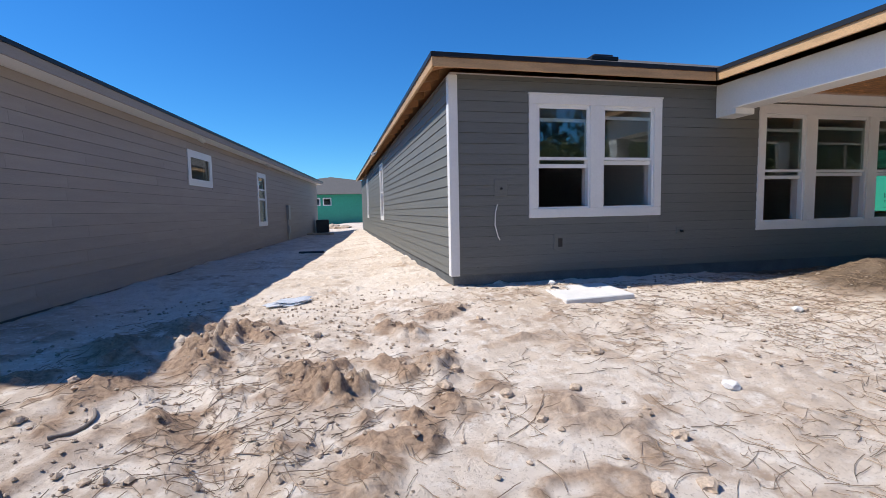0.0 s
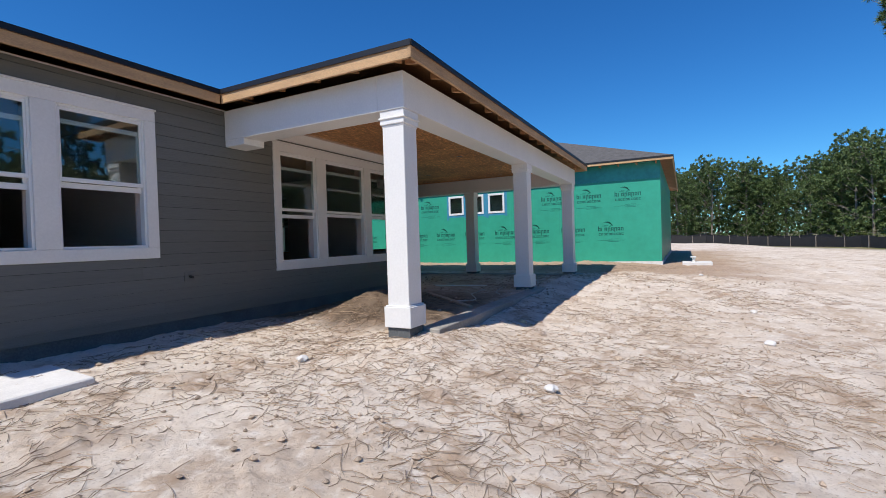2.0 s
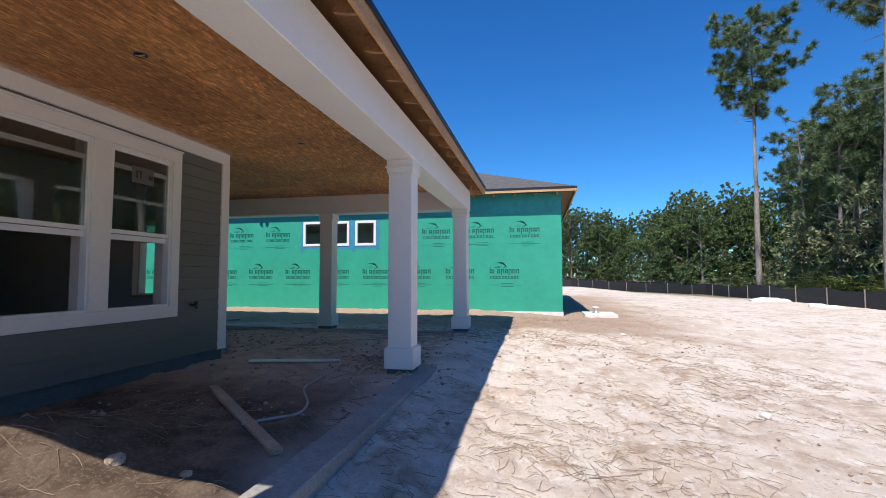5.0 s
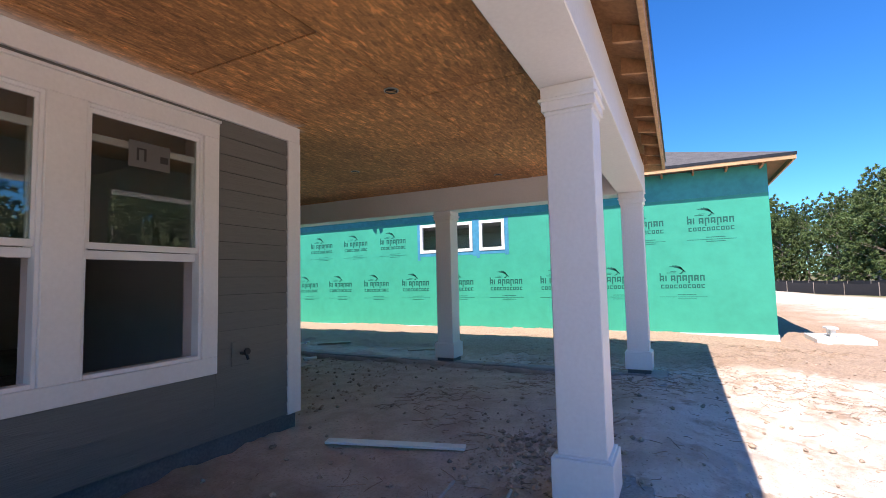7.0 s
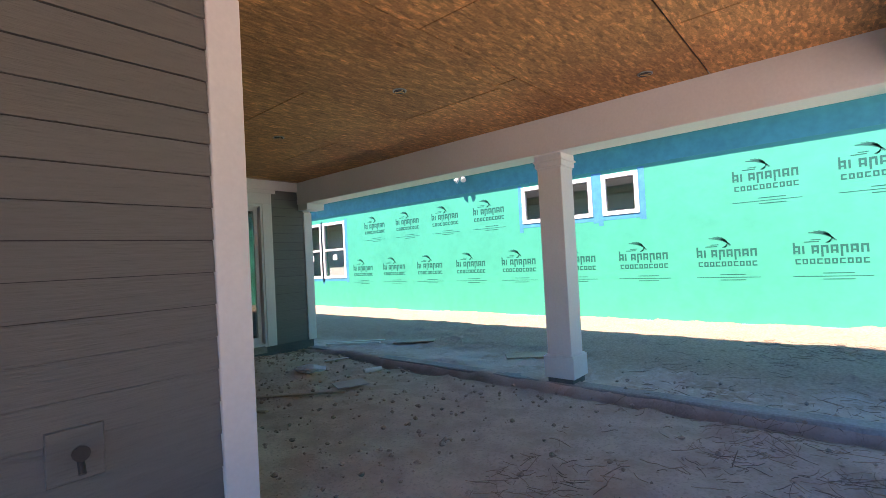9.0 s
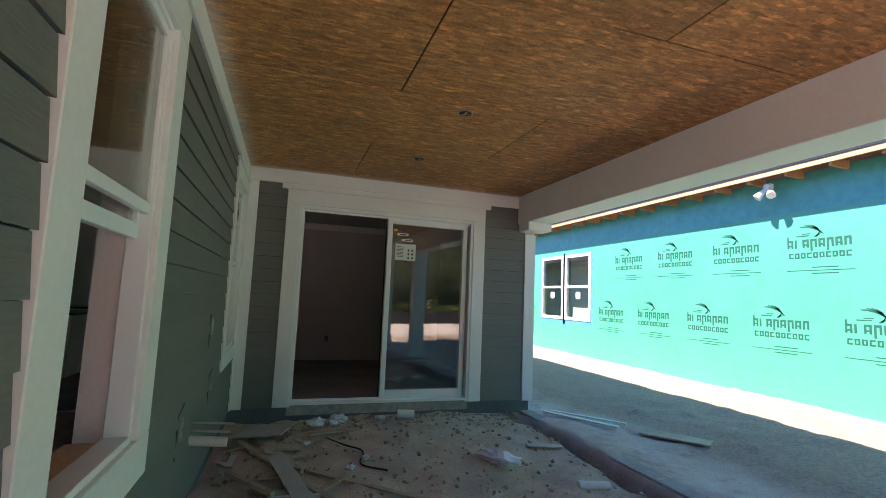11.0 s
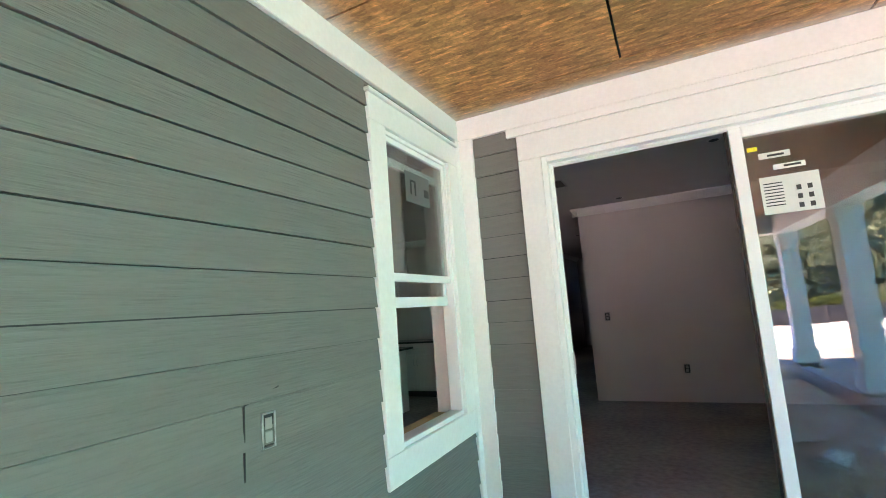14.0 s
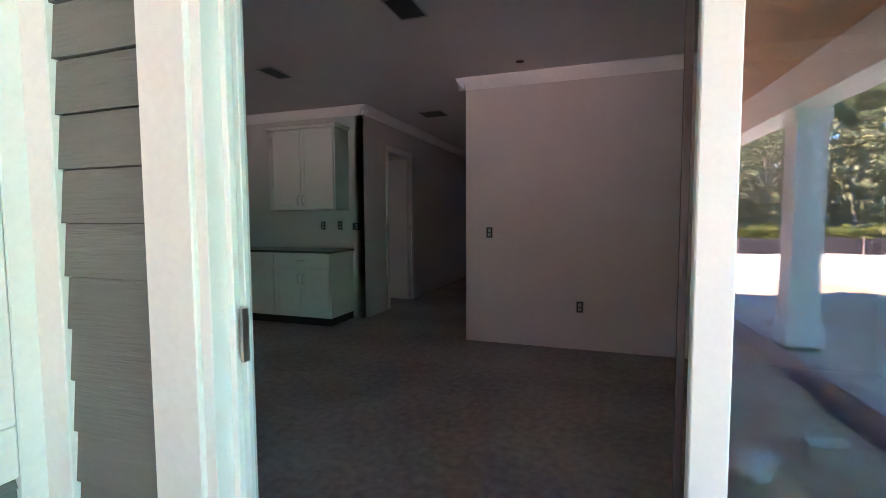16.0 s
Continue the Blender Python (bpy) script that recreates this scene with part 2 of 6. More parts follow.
_c = mix_node(ramp_node(noise_node(0.55).outputs[0], 0.42, 0.62), (0.74, 0.645, 0.545), (0.62, 0.505, 0.395))
_c = mix_node(ramp_node(noise_node(2.2).outputs[0], 0.52, 0.66), _c, (0.46, 0.345, 0.255))
_c = mix_node(ramp_node(noise_node(9).outputs[0], 0.50, 0.66), _c, (0.78, 0.70, 0.61))
_c = mix_node(ramp_node(noise_node(45).outputs[0], 0.55, 0.72), _c, (0.42, 0.335, 0.26))
_at = _n.new("ShaderNodeAttribute")
_at.attribute_name = "cover"
_sx = _n.new("ShaderNodeSeparateColor")
_l.new(_at.outputs["Color"], _sx.inputs[0])
_soil = mix_node(ramp_node(noise_node(3.5).outputs[0], 0.4, 0.62), (0.66, 0.56, 0.45), (0.52, 0.42, 0.32))
_soil = mix_node(ramp_node(noise_node(40).outputs[0], 0.5, 0.7), _soil, (0.45, 0.37, 0.285))
# darker soil tone, mixed in by cover alpha; in the trench it is painted shade
_soil_dark = mix_node(ramp_node(noise_node(4.5).outputs[0], 0.4, 0.62), (0.20, 0.145, 0.102), (0.105, 0.073, 0.05))
_soil_dark = mix_node(ramp_node(noise_node(45).outputs[0], 0.5, 0.7), _soil_dark, (0.26, 0.20, 0.145))
_soil = mix_node(_at.outputs["Alpha"], _soil, _soil_dark)
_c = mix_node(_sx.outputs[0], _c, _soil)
_grass = mix_node(ramp_node(noise_node(0.8).outputs[0], 0.4, 0.6), (0.10, 0.12, 0.04), (0.24, 0.19, 0.11))
_c = mix_node(_sx.outputs[1], _c, _grass)
_c = mix_node(_sx.outputs[2], _c, mix_node(ramp_node(noise_node(30).outputs[0], 0.4, 0.65), (0.46, 0.325, 0.225), (0.28, 0.19, 0.13)))
_l.new(_c, _b.inputs["Base Color"])
_bp = _n.new("ShaderNodeBump")
_bp.inputs["Strength"].default_value = 0.9
_bp.inputs["Distance"].default_value = 0.022
_l.new(noise_node(30, 9, 0.78).outputs[0], _bp.inputs["Height"])
_l.new(_bp.outputs[0], _b.inputs["Normal"])


# ---- mesh helpers ----
def box(bm, p, q, bev=0.0):
    """A box between two corners, with chamfered edges where bev is given."""
    lo = [min(a, b) for a, b in zip(p, q)]
    hi = [max(a, b) for a, b in zip(p, q)]
    r = bmesh.ops.create_cube(bm, size=1.0, matrix=Matrix.Translation([(a + b) / 2 for a, b in zip(lo, hi)]) @ Matrix.Diagonal([max(b - a, 1e-4) for a, b in zip(lo, hi)] + [1]))
    if bev:
        edges = list({e for v in r["verts"] for e in v.link_edges})
        bmesh.ops.bevel(bm, geom=edges, offset=bev, segments=1, affect="EDGES", clamp_overlap=True)
    return bm


def B(*pairs, bev=0.0):
    bm = bmesh.new()
    for p, q in pairs:
        box(bm, p, q, bev)
    return bm


def tube(bm, a, b, r0, r1=None, n=10):
    a, b = Vector(a), Vector(b)
    d = b - a
    m = Matrix.Translation((a + b) / 2) @ d.to_track_quat("Z", "Y").to_matrix().to_4x4()
    bmesh.ops.create_cone(bm, cap_ends=True, segments=n, radius1=r0, radius2=r0 if r1 is None else r1, depth=d.length, matrix=m)
    return bm


def poly(bm, *pts):
    return bm.faces.new([bm.verts.new(p) for p in pts])


def link_mesh(name, bm, mat):
    me = bpy.data.meshes.new(name)
    bm.to_mesh(me)
    bm.free()
    me.materials.append(mat)
    return new(name, me)


def part(name, bm, mat, parent, label=""):
    ob = link_mesh(name, bm, mat)
    ob.parent = parent
    return tagged(ob, label)


def thing(name, label, category, group="", kind="", at=(0, 0, 0)):
    ob = new(name)
    ob.empty_display_size = 0.1
    ob.location = at
    return tagged(ob, label, category, group, kind)


def whole(name, bm, mat, label, category, group="", kind=""):
    return tagged(link_mesh(name, bm, mat), label, category, group, kind)


def raw(name, verts, faces, mat):
    me = bpy.data.meshes.new(name)
    me.from_pydata(verts, [], faces)
    me.materials.append(mat)
    return new(name, me)


SIDES = {"S": lambda f: (lambda a, d, z: (a, f - d, z)), "N": lambda f: (lambda a, d, z: (a, f + d, z)),
         "E": lambda f: (lambda a, d, z: (f + d, a, z)), "W": lambda f: (lambda a, d, z: (f - d, a, z))}


def wall(name, side, face, thick, a0, a1, z0, z1, holes, mat, label):
    """A wall with openings through it; side is the way its face looks."""
    P = SIDES[side](face)
    xs = sorted({a0, a1, *[h[0] for h in holes], *[h[1] for h in holes]})
    zs = sorted({z0, z1, *[h[2] for h in holes], *[h[3] for h in holes]})
    bm = bmesh.new()
    for i in range(len(xs) - 1):
        run = None
        for j in range(len(zs) - 1):
            cx, cz = (xs[i] + xs[i + 1]) / 2, (zs[j] + zs[j + 1]) / 2
            solid = not any(h[0] < cx < h[1] and h[2] < cz < h[3] for h in holes)
            if solid:
                run = (run[0], zs[j + 1]) if run else (zs[j], zs[j + 1])
            if run and (not solid or j == len(zs) - 2):
                box(bm, P(xs[i], 0, run[0]), P(xs[i + 1], -thick, run[1]))
                run = None
    return whole(name, bm, mat, label, "wall", kind="structure")


LAP0 = 0.5875   # height of the first full lap line
PIECES = []  # lap boards, laid last


def siding(parent, side, face, a0, a1, z0, z1, step, holes, mat, length=3.66, seed=1):
    PIECES.append((parent, side, face, a0, a1, z0, z1, step, holes, mat, length, seed))


def lay_siding():
    for parent, side, face, a0, a1, z0, z1, step, holes, mat, length, seed in PIECES:
        P = SIDES[side](face)
        inner = [(max(h[0], a0), min(h[1], a1), max(h[2], z0), min(h[3], z1)) for h in holes if h[0] < a1 and h[1] > a0 and h[2] < z1 and h[3] > z0]
        # near-black sheet added so the gaps between boards read as shadow lines
        back = wall("weather_barrier", side, P(0, 0.003, 0)[1 if side in "SN" else 0], 0.0035, a0, a1, z0, z1, inner, DARK, "dark sheet behind the lap boards, standing in for gap shade")
        for key in ("category", "kind"):
            del back[key]
        back.parent = parent
        rnd = random.Random(seed)
        made = {}
        lines = [z0] + [LAP0 + step * k for k in range(-6, 30) if z0 + 0.02 < LAP0 + step * k < z1 - 0.02] + [z1]
        runs = []
        for zb, zt in zip(lines, lines[1:]):
            marks = sorted({a0, a1, *[min(max(v, a0), a1) for h in holes for v in h[:2]]})
            row = []
            for u, v in zip(marks, marks[1:]):
                lo, hi = zb, zt
                for h in holes:
                    if h[0] < (u + v) / 2 < h[1] and h[2] < hi and h[3] > lo:
                        if h[2] > lo:
                            hi = h[2]
                        elif h[3] < hi:
                            lo = h[3]
                        else:
                            hi = lo
                if hi - lo < 0.012:
                    continue
                if row and abs(row[-1][1] - u) < 1e-6 and row[-1][2:] == (lo, hi):
                    row[-1] = (row[-1][0], v, lo, hi)
                else:
                    row.append((u, v, lo, hi))
            runs += row
        for s, e, z, zt in runs:
            if e - s > 0.015:
                joints = [s]
                g = s + (length * rnd.uniform(0.35, 0.95) if e - s > length else length + 9)
                while g < e - 0.3:
                    joints.append(g)
                    g += length
                joints.append(e)
                for u, v in zip(joints, joints[1:]):
                    w, hgt = round(v - u - 0.002, 3), round(zt - z, 3)
                    key = (w, hgt)
                    if key not in made:
                        Q = SIDES[side](0.0)
                        vs = [Q(-w / 2, 0.022, 0), Q(w / 2, 0.022, 0), Q(w / 2, 0.010, hgt - 0.0035), Q(-w / 2, 0.010, hgt - 0.0035),
                              Q(-w / 2, -0.004, 0.002), Q(w / 2, -0.004, 0.002), Q(w / 2, -0.004, hgt - 0.0035), Q(-w / 2, -0.004, hgt - 0.0035)]
                        bm = bmesh.new()
                        bv = [bm.verts.new(c) for c in vs]
                        for f in ((0, 1, 2, 3), (4, 5, 1, 0), (5, 6, 2, 1), (7, 4, 0, 3), (6, 7, 3, 2)):
                            bm.faces.new([bv[i] for i in f])
                        bmesh.ops.recalc_face_normals(bm, faces=bm.faces)
                        me = bpy.data.meshes.new("lap_board")
                        bm.to_mesh(me)
                        bm.free()
                        me.materials.append(mat)
                        made[key] = me
                    ob = new("lap_board", made[key])
                    ob.location = P((u + v) / 2, 0, z)
                    ob.parent = parent


def window(name, side, face, openings, trim, z0, z1, rail, raised, label, jamb=0.13, glass_label=False):
    """Double-hung windows in one casing: openings are (a0, a1); trim is the casing's width; rail the meeting rail's height;
    raised: how far the lower sash stands open."""
    P = SIDES[side](face)
    w = thing(name, label, "window", kind="structure")
    a0, a1 = openings[0][0] - trim, openings[-1][1] + trim
    t = 0.034
    part("head_casing", B((P(a0, 0.0, z1), P(a1, t, z1 + trim)), bev=0.004), WHITE, w)
    part("apron", B((P(a0, 0.0, z0), P(a1, t, z0 - trim)), bev=0.004), WHITE, w)
    edges = [a0] + [v for o in openings for v in o] + [a1]
    for s, e in zip(edges[0::2], edges[1::2]):
        part("side_casing", B((P(s, 0.0, z0 + 0.001), P(e, t, z1 - 0.001)), bev=0.004), WHITE, w)
    part("inner_bead", B((P(a0 - 0.012, 0.0, z1 + trim + 0.001), P(a1 + 0.012, t + 0.014, z1 + trim + 0.022)), bev=0.003), WHITE, w)
    for s, e in openings:
        f = 0.024
        fr = part("window_frame", B((P(s, 0.012, z0), P(s + f, -0.075, z1)), (P(e - f, 0.012, z0), P(e, -0.075, z1)),
                                    (P(s + f, 0.012, z1 - f), P(e - f, -0.075, z1)), (P(s + f, 0.014, z0), P(e - f, -0.075, z0 + 0.028)), bev=0.003), VINYL, w)
        u, v = s + f, e - f
        r = 0.034
        up = part("upper_sash", B((P(u, 0.0, rail), P(v, -0.03, rail + 0.045)), (P(u, 0.0, z1 - f - r), P(v, -0.03, z1 - f)),
                                  (P(u, 0.0, rail + 0.045), P(u + r * 0.6, -0.03, z1 - f - r)), (P(v - r * 0.6, 0.0, rail + 0.045), P(v, -0.03, z1 - f - r)), bev=0.003), VINYL, w)
        pane = part("pane", B((P(u + r * 0.6, -0.012, rail + 0.045), P(v - r * 0.6, -0.016, z1 - f - r))), GLASS, up, "reflecting glass pane")
        pane.visible_shadow = False
        if raised is not None:
            lo = rail - 0.035 - raised - 0.05 * (len(openings) > 1 and s == openings[0][0])
            hi = lo + rail - z0 + 0.012
            low = part("lower_sash", B((P(u, -0.034, lo), P(v, -0.066, lo + 0.06)), (P(u, -0.034, hi - 0.05), P(v, -0.066, hi)),
                                       (P(u, -0.034, lo + 0.06), P(u + r, -0.066, hi - 0.05)), (P(v - r, -0.034, lo + 0.06), P(v, -0.066, hi - 0.05)), bev=0.003), VINYL, w)
            pane = part("pane", B((P(u + r, -0.048, lo + 0.06), P(v - r, -0.052, hi - 0.05))), GLASS, low)
            pane.visible_shadow = False
        # raw returns of the opening on the room's side
        part("jamb_liner", B((P(s - 0.012, -0.076, z0 + 0.007), P(s + 0.006, -0.076 - jamb, z1)), (P(e - 0.006, -0.076, z0 + 0.007), P(e + 0.012, -0.076 - jamb, z1)),
                             (P(s + 0.006, -0.076, z1 - 0.006), P(e - 0.006, -0.076 - jamb, z1 + 0.012))), REVEAL, w, "raw pinkish jamb board")
        part("sill_board", B((P(s, -0.076, z0 - 0.02), P(e, -0.10 - jamb, z0 + 0.006)), bev=0.003), SILLWOOD, w, "raw timber sill")
        if glass_label and s == openings[-1][0]:
            gy = z1 - 0.36
            gm = (u + v) / 2
            part("film_label", B((P(gm - 0.14, -0.0105, gy), P(gm + 0.16, -0.0115, gy + 0.19))), FILM, w, "grey film maker's label on the glass")
            part("label_mark", B((P(gm - 0.085, -0.0085, gy + 0.05), P(gm - 0.069, -0.0102, gy + 0.13)), (P(gm - 0.033, -0.0085, gy + 0.05), P(gm - 0.017, -0.0102, gy + 0.14)),
                                 (P(gm - 0.085, -0.0085, gy + 0.13), P(gm - 0.017, -0.0102, gy + 0.142)), (P(gm + 0.085, -0.0085, gy + 0.06), P(gm + 0.145, -0.0102, gy + 0.11))), INK, w)
    return w


# ---- ground ----
rng = np.random.default_rng(4)


def lattice(n, seed):
    g = np.random.default_rng(seed).random((n, n))
    return g


LATT = lattice(256, 7)


def vnoise(x, y, s):
    """Smooth value noise on arrays."""
    x, y = x * s + 1000.0, y * s + 1000.0
    i, j = np.floor(x).astype(int), np.floor(y).astype(int)
    u, v = x - i, y - j
    u, v = u * u * (3 - 2 * u), v * v * (3 - 2 * v)
    a = lambda p, q: LATT[p % 256, q % 256]
    return (a(i, j) * (1 - u) + a(i + 1, j) * u) * (1 - v) + (a(i, j + 1) * (1 - u) + a(i + 1, j + 1) * u) * v - 0.5


def sstep(a, b, x):
    t = np.clip((x - a) / (b - a), 0, 1)
    return t * t * (3 - 2 * t)


def ground_base(x, y):
    x, y = np.asarray(x, float), np.asarray(y, float)
    z = -0.12 + 0.068 * np.clip(y, -6, 20)
    z = z + np.clip((x - 8.0) * 0.034, 0, 0.55)
    cap = 0.31 - 0.10 * sstep(1.9, 0.5, x) * sstep(3, 6, y)
    z = np.minimum(z, cap + 0.02 * np.tanh((z - cap) * 4)) * 1.0
    inside = sstep(6.7, 7.2, x) * sstep(15.4, 15.0, x) * sstep(4.0, 4.4, y)
    z = z * (1 - inside) + 0.31 * inside
    east = sstep(15.6, 19.3, x)
    z = z + east * 0.14 * sstep(1.0, 4.0, y)
    z = z + 0.13 * np.exp(-(((x - 6.6) / 0.8) ** 2 + ((y - 4.0) / 0.7) ** 2)) + 0.07 * np.exp(-((y - 3.75) / 0.5) ** 2) * sstep(6.3, 7.2, x) * sstep(16, 14, x)
    # trench along the inner side of the footing
    z = z - 0.13 * np.exp(-((x - 15.29) / 0.10) ** 2) * sstep(4.3, 4.7, y) * sstep(12.0, 11.6, y)
    # heaps of spoil
    z = z + 0.30 * np.exp(-(((x - 8.15) / 0.75) ** 2 + ((y - 5.55) / 0.55) ** 2))
    z = z + 0.22 * np.exp(-(((x - 12.15) / 0.42) ** 2 + ((y - 8.9) / 0.8) ** 2))
    z = z + 0.12 * np.exp(-(((x - 13.6) / 1.6) ** 2 + ((y - 11.0) / 0.8) ** 2))
    return z


CLUMPS = [(-0.78, 4.85, 0.34, 0.13), (0.22, 4.0, 0.36, 0.11), (0.40, 3.72, 0.22, 0.13), (1.19, 4.13, 0.22, 0.09), (-0.45, 5.4, 0.30, 0.10), (0.55, 2.75, 0.22, 0.05),
          (-1.3, 4.2, 0.3, 0.06), (1.15, 3.45, 0.16, 0.06), (1.1, 5.0, 0.2, 0.07), (0.1, 3.1, 0.14, 0.06), (-1.5, 5.2, 0.3, 0.08), (1.9, 3.2, 0.2, 0.05)]


def ground_z(x, y):
    x, y = np.asarray(x, float), np.asarray(y, float)
    z = ground_base(x, y)
    near = sstep(60, 25, np.hypot(x - 8, y - 3))
    rut = sstep(3.5, 0.5, np.abs(x + 0.2)) * sstep(8, 3, np.abs(y - 2))
    z = z + near * (0.05 * vnoise(x, y, 0.9) + 0.028 * vnoise(x, y, 2.7) + 0.016 * vnoise(x, y, 7) + 0.010 * vnoise(x, y, 15))
    z = z + near * 0.03 * np.clip(vnoise(x, y, 5.3) + 0.6 * vnoise(x, y, 13) - 0.1, 0, 1) * (0.4 + 1.2 * rut)
    lump = np.clip(vnoise(x, y, 3.3) + 0.4 * vnoise(x, y, 9) - 0.16, 0, 1)
    z = z + near * lump * (0.09 + 0.10 * rut) * (1 + 1.2 * vnoise(x, y, 17))
    # crumbled clumps of turned earth beside the wheel track
    for cx, cy, r, h in CLUMPS:
        d = np.hypot(x - cx, (y - cy) * 0.8) / r
        z = z + h * np.clip(1.15 - d + 0.9 * vnoise(x, y, 5.0) + 0.5 * vnoise(x, y, 12.0), 0, 1) * (1 + 1.1 * vnoise(x, y, 21) + 0.7 * vnoise(x, y, 34)) * (d < 2.2)
    track = np.exp(-(((x + 0.40 + 0.47 * (y - 3.4)) / 0.17) ** 2) ** 2) * sstep(1.0, 2.2, y) * sstep(5.0, 4.2, y)
    z = z * (1 - 0.75 * track) + (ground_base(x, y) - 0.075) * 0.75 * track
    z = z + near * (1 - track) * (0.007 * vnoise(x, y, 24) + 0.006 * vnoise(x, y, 36))
    return z


def axis_lines(dense0, dense1, step, far0, far1, fine):
    mid = [v for v in np.arange(dense0, dense1 + 1e-6, step) if not fine[0] < v < fine[1]]
    mid = sorted(mid + list(np.arange(fine[0], fine[1], 0.026)))
    out, s, v = [], step, dense1
    while v < far1:
        s *= 1.12
        v += s
        out.append(v)
    back, s, v = [], step, dense0
    while v > far0:
        s *= 1.12
        v -= s
        back.append(v)
    return np.array(back[::-1] + mid + out)


gx, gy = axis_lines(-4.0, 19.5, 0.065, -900, 900, (-2.0, 4.5)), axis_lines(-2.5, 12.3, 0.065, -900, 900, (1.4, 6.2))
GX, GY = np.meshgrid(gx, gy, indexing="ij")
GZ = ground_z(GX, GY)
nx, ny = GX.shape
gv = np.stack([GX.ravel(), GY.ravel(), GZ.ravel()], 1)
ii, jj = np.meshgrid(np.arange(nx - 1), np.arange(ny - 1), indexing="ij")
base_i = (ii * ny + jj).ravel()
gf = np.stack([base_i, base_i + ny, base_i + ny + 1, base_i + 1], 1)
ground = raw("ground", gv.tolist(), gf.tolist(), SAND)
cov = np.zeros((len(gv), 4), np.float32)
px, py = gv[:, 0], gv[:, 1]
wob = 0.5 * vnoise(px, py, 1.3) + 0.3 * vnoise(px, py, 4)
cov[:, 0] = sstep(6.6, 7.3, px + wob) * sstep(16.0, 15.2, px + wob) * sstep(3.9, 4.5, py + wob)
fence_line = np.where(px < 33, -12.6 + 0.09 * (22 - px), np.where(px < 60, -11.5 + (px - 33) * 0.39, 6))
cov[:, 1] = np.clip(sstep(0.5, -2.5, py - fence_line + 3 * wob) + sstep(68, 80, px), 0, 1)
_lump = np.clip(vnoise(px, py, 3.3) + 0.4 * vnoise(px, py, 9) - 0.10, 0, 1)
for cx, cy, r, h in CLUMPS:
    _lump = np.maximum(_lump, 0.22 * np.clip(1.5 - np.hypot(px - cx, (py - cy) * 0.8) / r + 1.0 * vnoise(px, py, 6) + 0.6 * vnoise(px, py, 15), 0, 1))
cov[:, 2] = np.clip(_lump * 5.0, 0, 1) * sstep(14, 9, np.abs(px - 4)) * sstep(7.0, 5.5, py) * (0.35 + 0.65 * sstep(3.5, 1.0, px))
cov[:, 2] = np.maximum(cov[:, 2], 0.9 * sstep(15.7, 16.8, px + wob) * sstep(-3, 1, py + 3 * wob) * sstep(40, 30, px))
# alpha: darker soil towards the west, plus shade painted along the footing trench
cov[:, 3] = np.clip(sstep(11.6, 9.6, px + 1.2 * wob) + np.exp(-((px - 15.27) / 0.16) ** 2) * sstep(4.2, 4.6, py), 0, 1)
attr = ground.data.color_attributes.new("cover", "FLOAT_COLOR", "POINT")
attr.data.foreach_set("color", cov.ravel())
ground.data.shade_smooth()
tagged(ground, "pale churned sandy building-site ground with tan dirt", "ground", kind="structure")


def gz(x, y):
    return float(ground_z(np.array([x]), np.array([y]))[0])


# ---- main house ----
WX, RX, EX = 2.06, 11.80, 15.62      # west wall, recess wall, east wall
SY, DY, NY = 6.95, 12.09, 30.0       # south wall, slider wall, north end
FL, CE, PC = 0.48, 3.20, 3.29        # floor, ceiling, porch ceiling
W1 = [(3.375, 4.235), (4.455, 5.345)]
W2 = [(7.475, 8.315), (8.555, 9.705), (9.925, 10.765)]
W3, W4 = (7.62, 8.36), (11.06, 11.84)
H1 = [(a, b, 1.425, 2.965) for a, b in W1]
H2 = [(a, b, 1.135, 2.935) for a, b in W2]
H3 = [(W3[0], W3[1], 1.22, 2.91), (W4[0], W4[1], 1.22, 2.91)]
HD = [(12.43, 14.70, FL, 2.88)]
HW = [(16.6, 17.5, 1.25, 2.95), (24.0, 24.9, 1.25, 2.95)]
TH = 0.16
wall_south = wall("wall_south", "S", SY, TH, WX + TH, RX - TH, FL, 3.36, H1 + H2, DRYWALL, "dark grey lap-sided rear wall of a new house")
wall_recess = wall("wall_recess", "E", RX, TH, SY, DY + TH, FL, 3.36, H3, DRYWALL, "grey-green lap-sided porch wall with two windows")
wall_slider = wall("wall_slider", "S", DY, TH, RX, EX - TH, FL, 3.36, HD, DRYWALL, "grey lap-sided porch wall round a sliding door")
wall_west = wall("wall_west", "W", WX, TH, SY, NY, FL, 3.36, HW, DRYWALL, "sunlit grey lap-sided side wall")
wall_east = wall("wall_east", "E", EX, TH, DY, NY, FL, 3.36, [], DRYWALL, "plain grey side wall")
wall_north = wall("wall_north", "N", NY, TH, WX + TH, EX - TH, FL, 3.36, [(9.5, 10.7, 1.2, 2.7)], DRYWALL, "plain end wall closing the house")


def rim(h, t=0.17):
    return (h[0] - t, h[1] + t, h[2] - t, h[3] + t)


def span(hs, t=0.17):
    return (hs[0][0] - t, hs[-1][1] + t, hs[0][2] - t, hs[0][3] + t)


STEP = 0.1495
siding(wall_south, "S", SY, WX + 0.10, RX - 0.13, FL, 3.34, STEP, [span(H1, 0.135), span(H2, 0.135), (7.0, RX, 3.126, 3.4)], SIDING, seed=2)
siding(wall_recess, "E", RX, SY + 0.13, DY - 0.098, FL, 3.126, STEP, [rim(H3[0]), rim(H3[1], 0.15)], SIDING, seed=3)
siding(wall_slider, "S", DY, RX + 0.13, EX - 0.13, FL, 3.126, STEP, [(12.27, 14.87, 0, 3.4)], SIDING, seed=4)
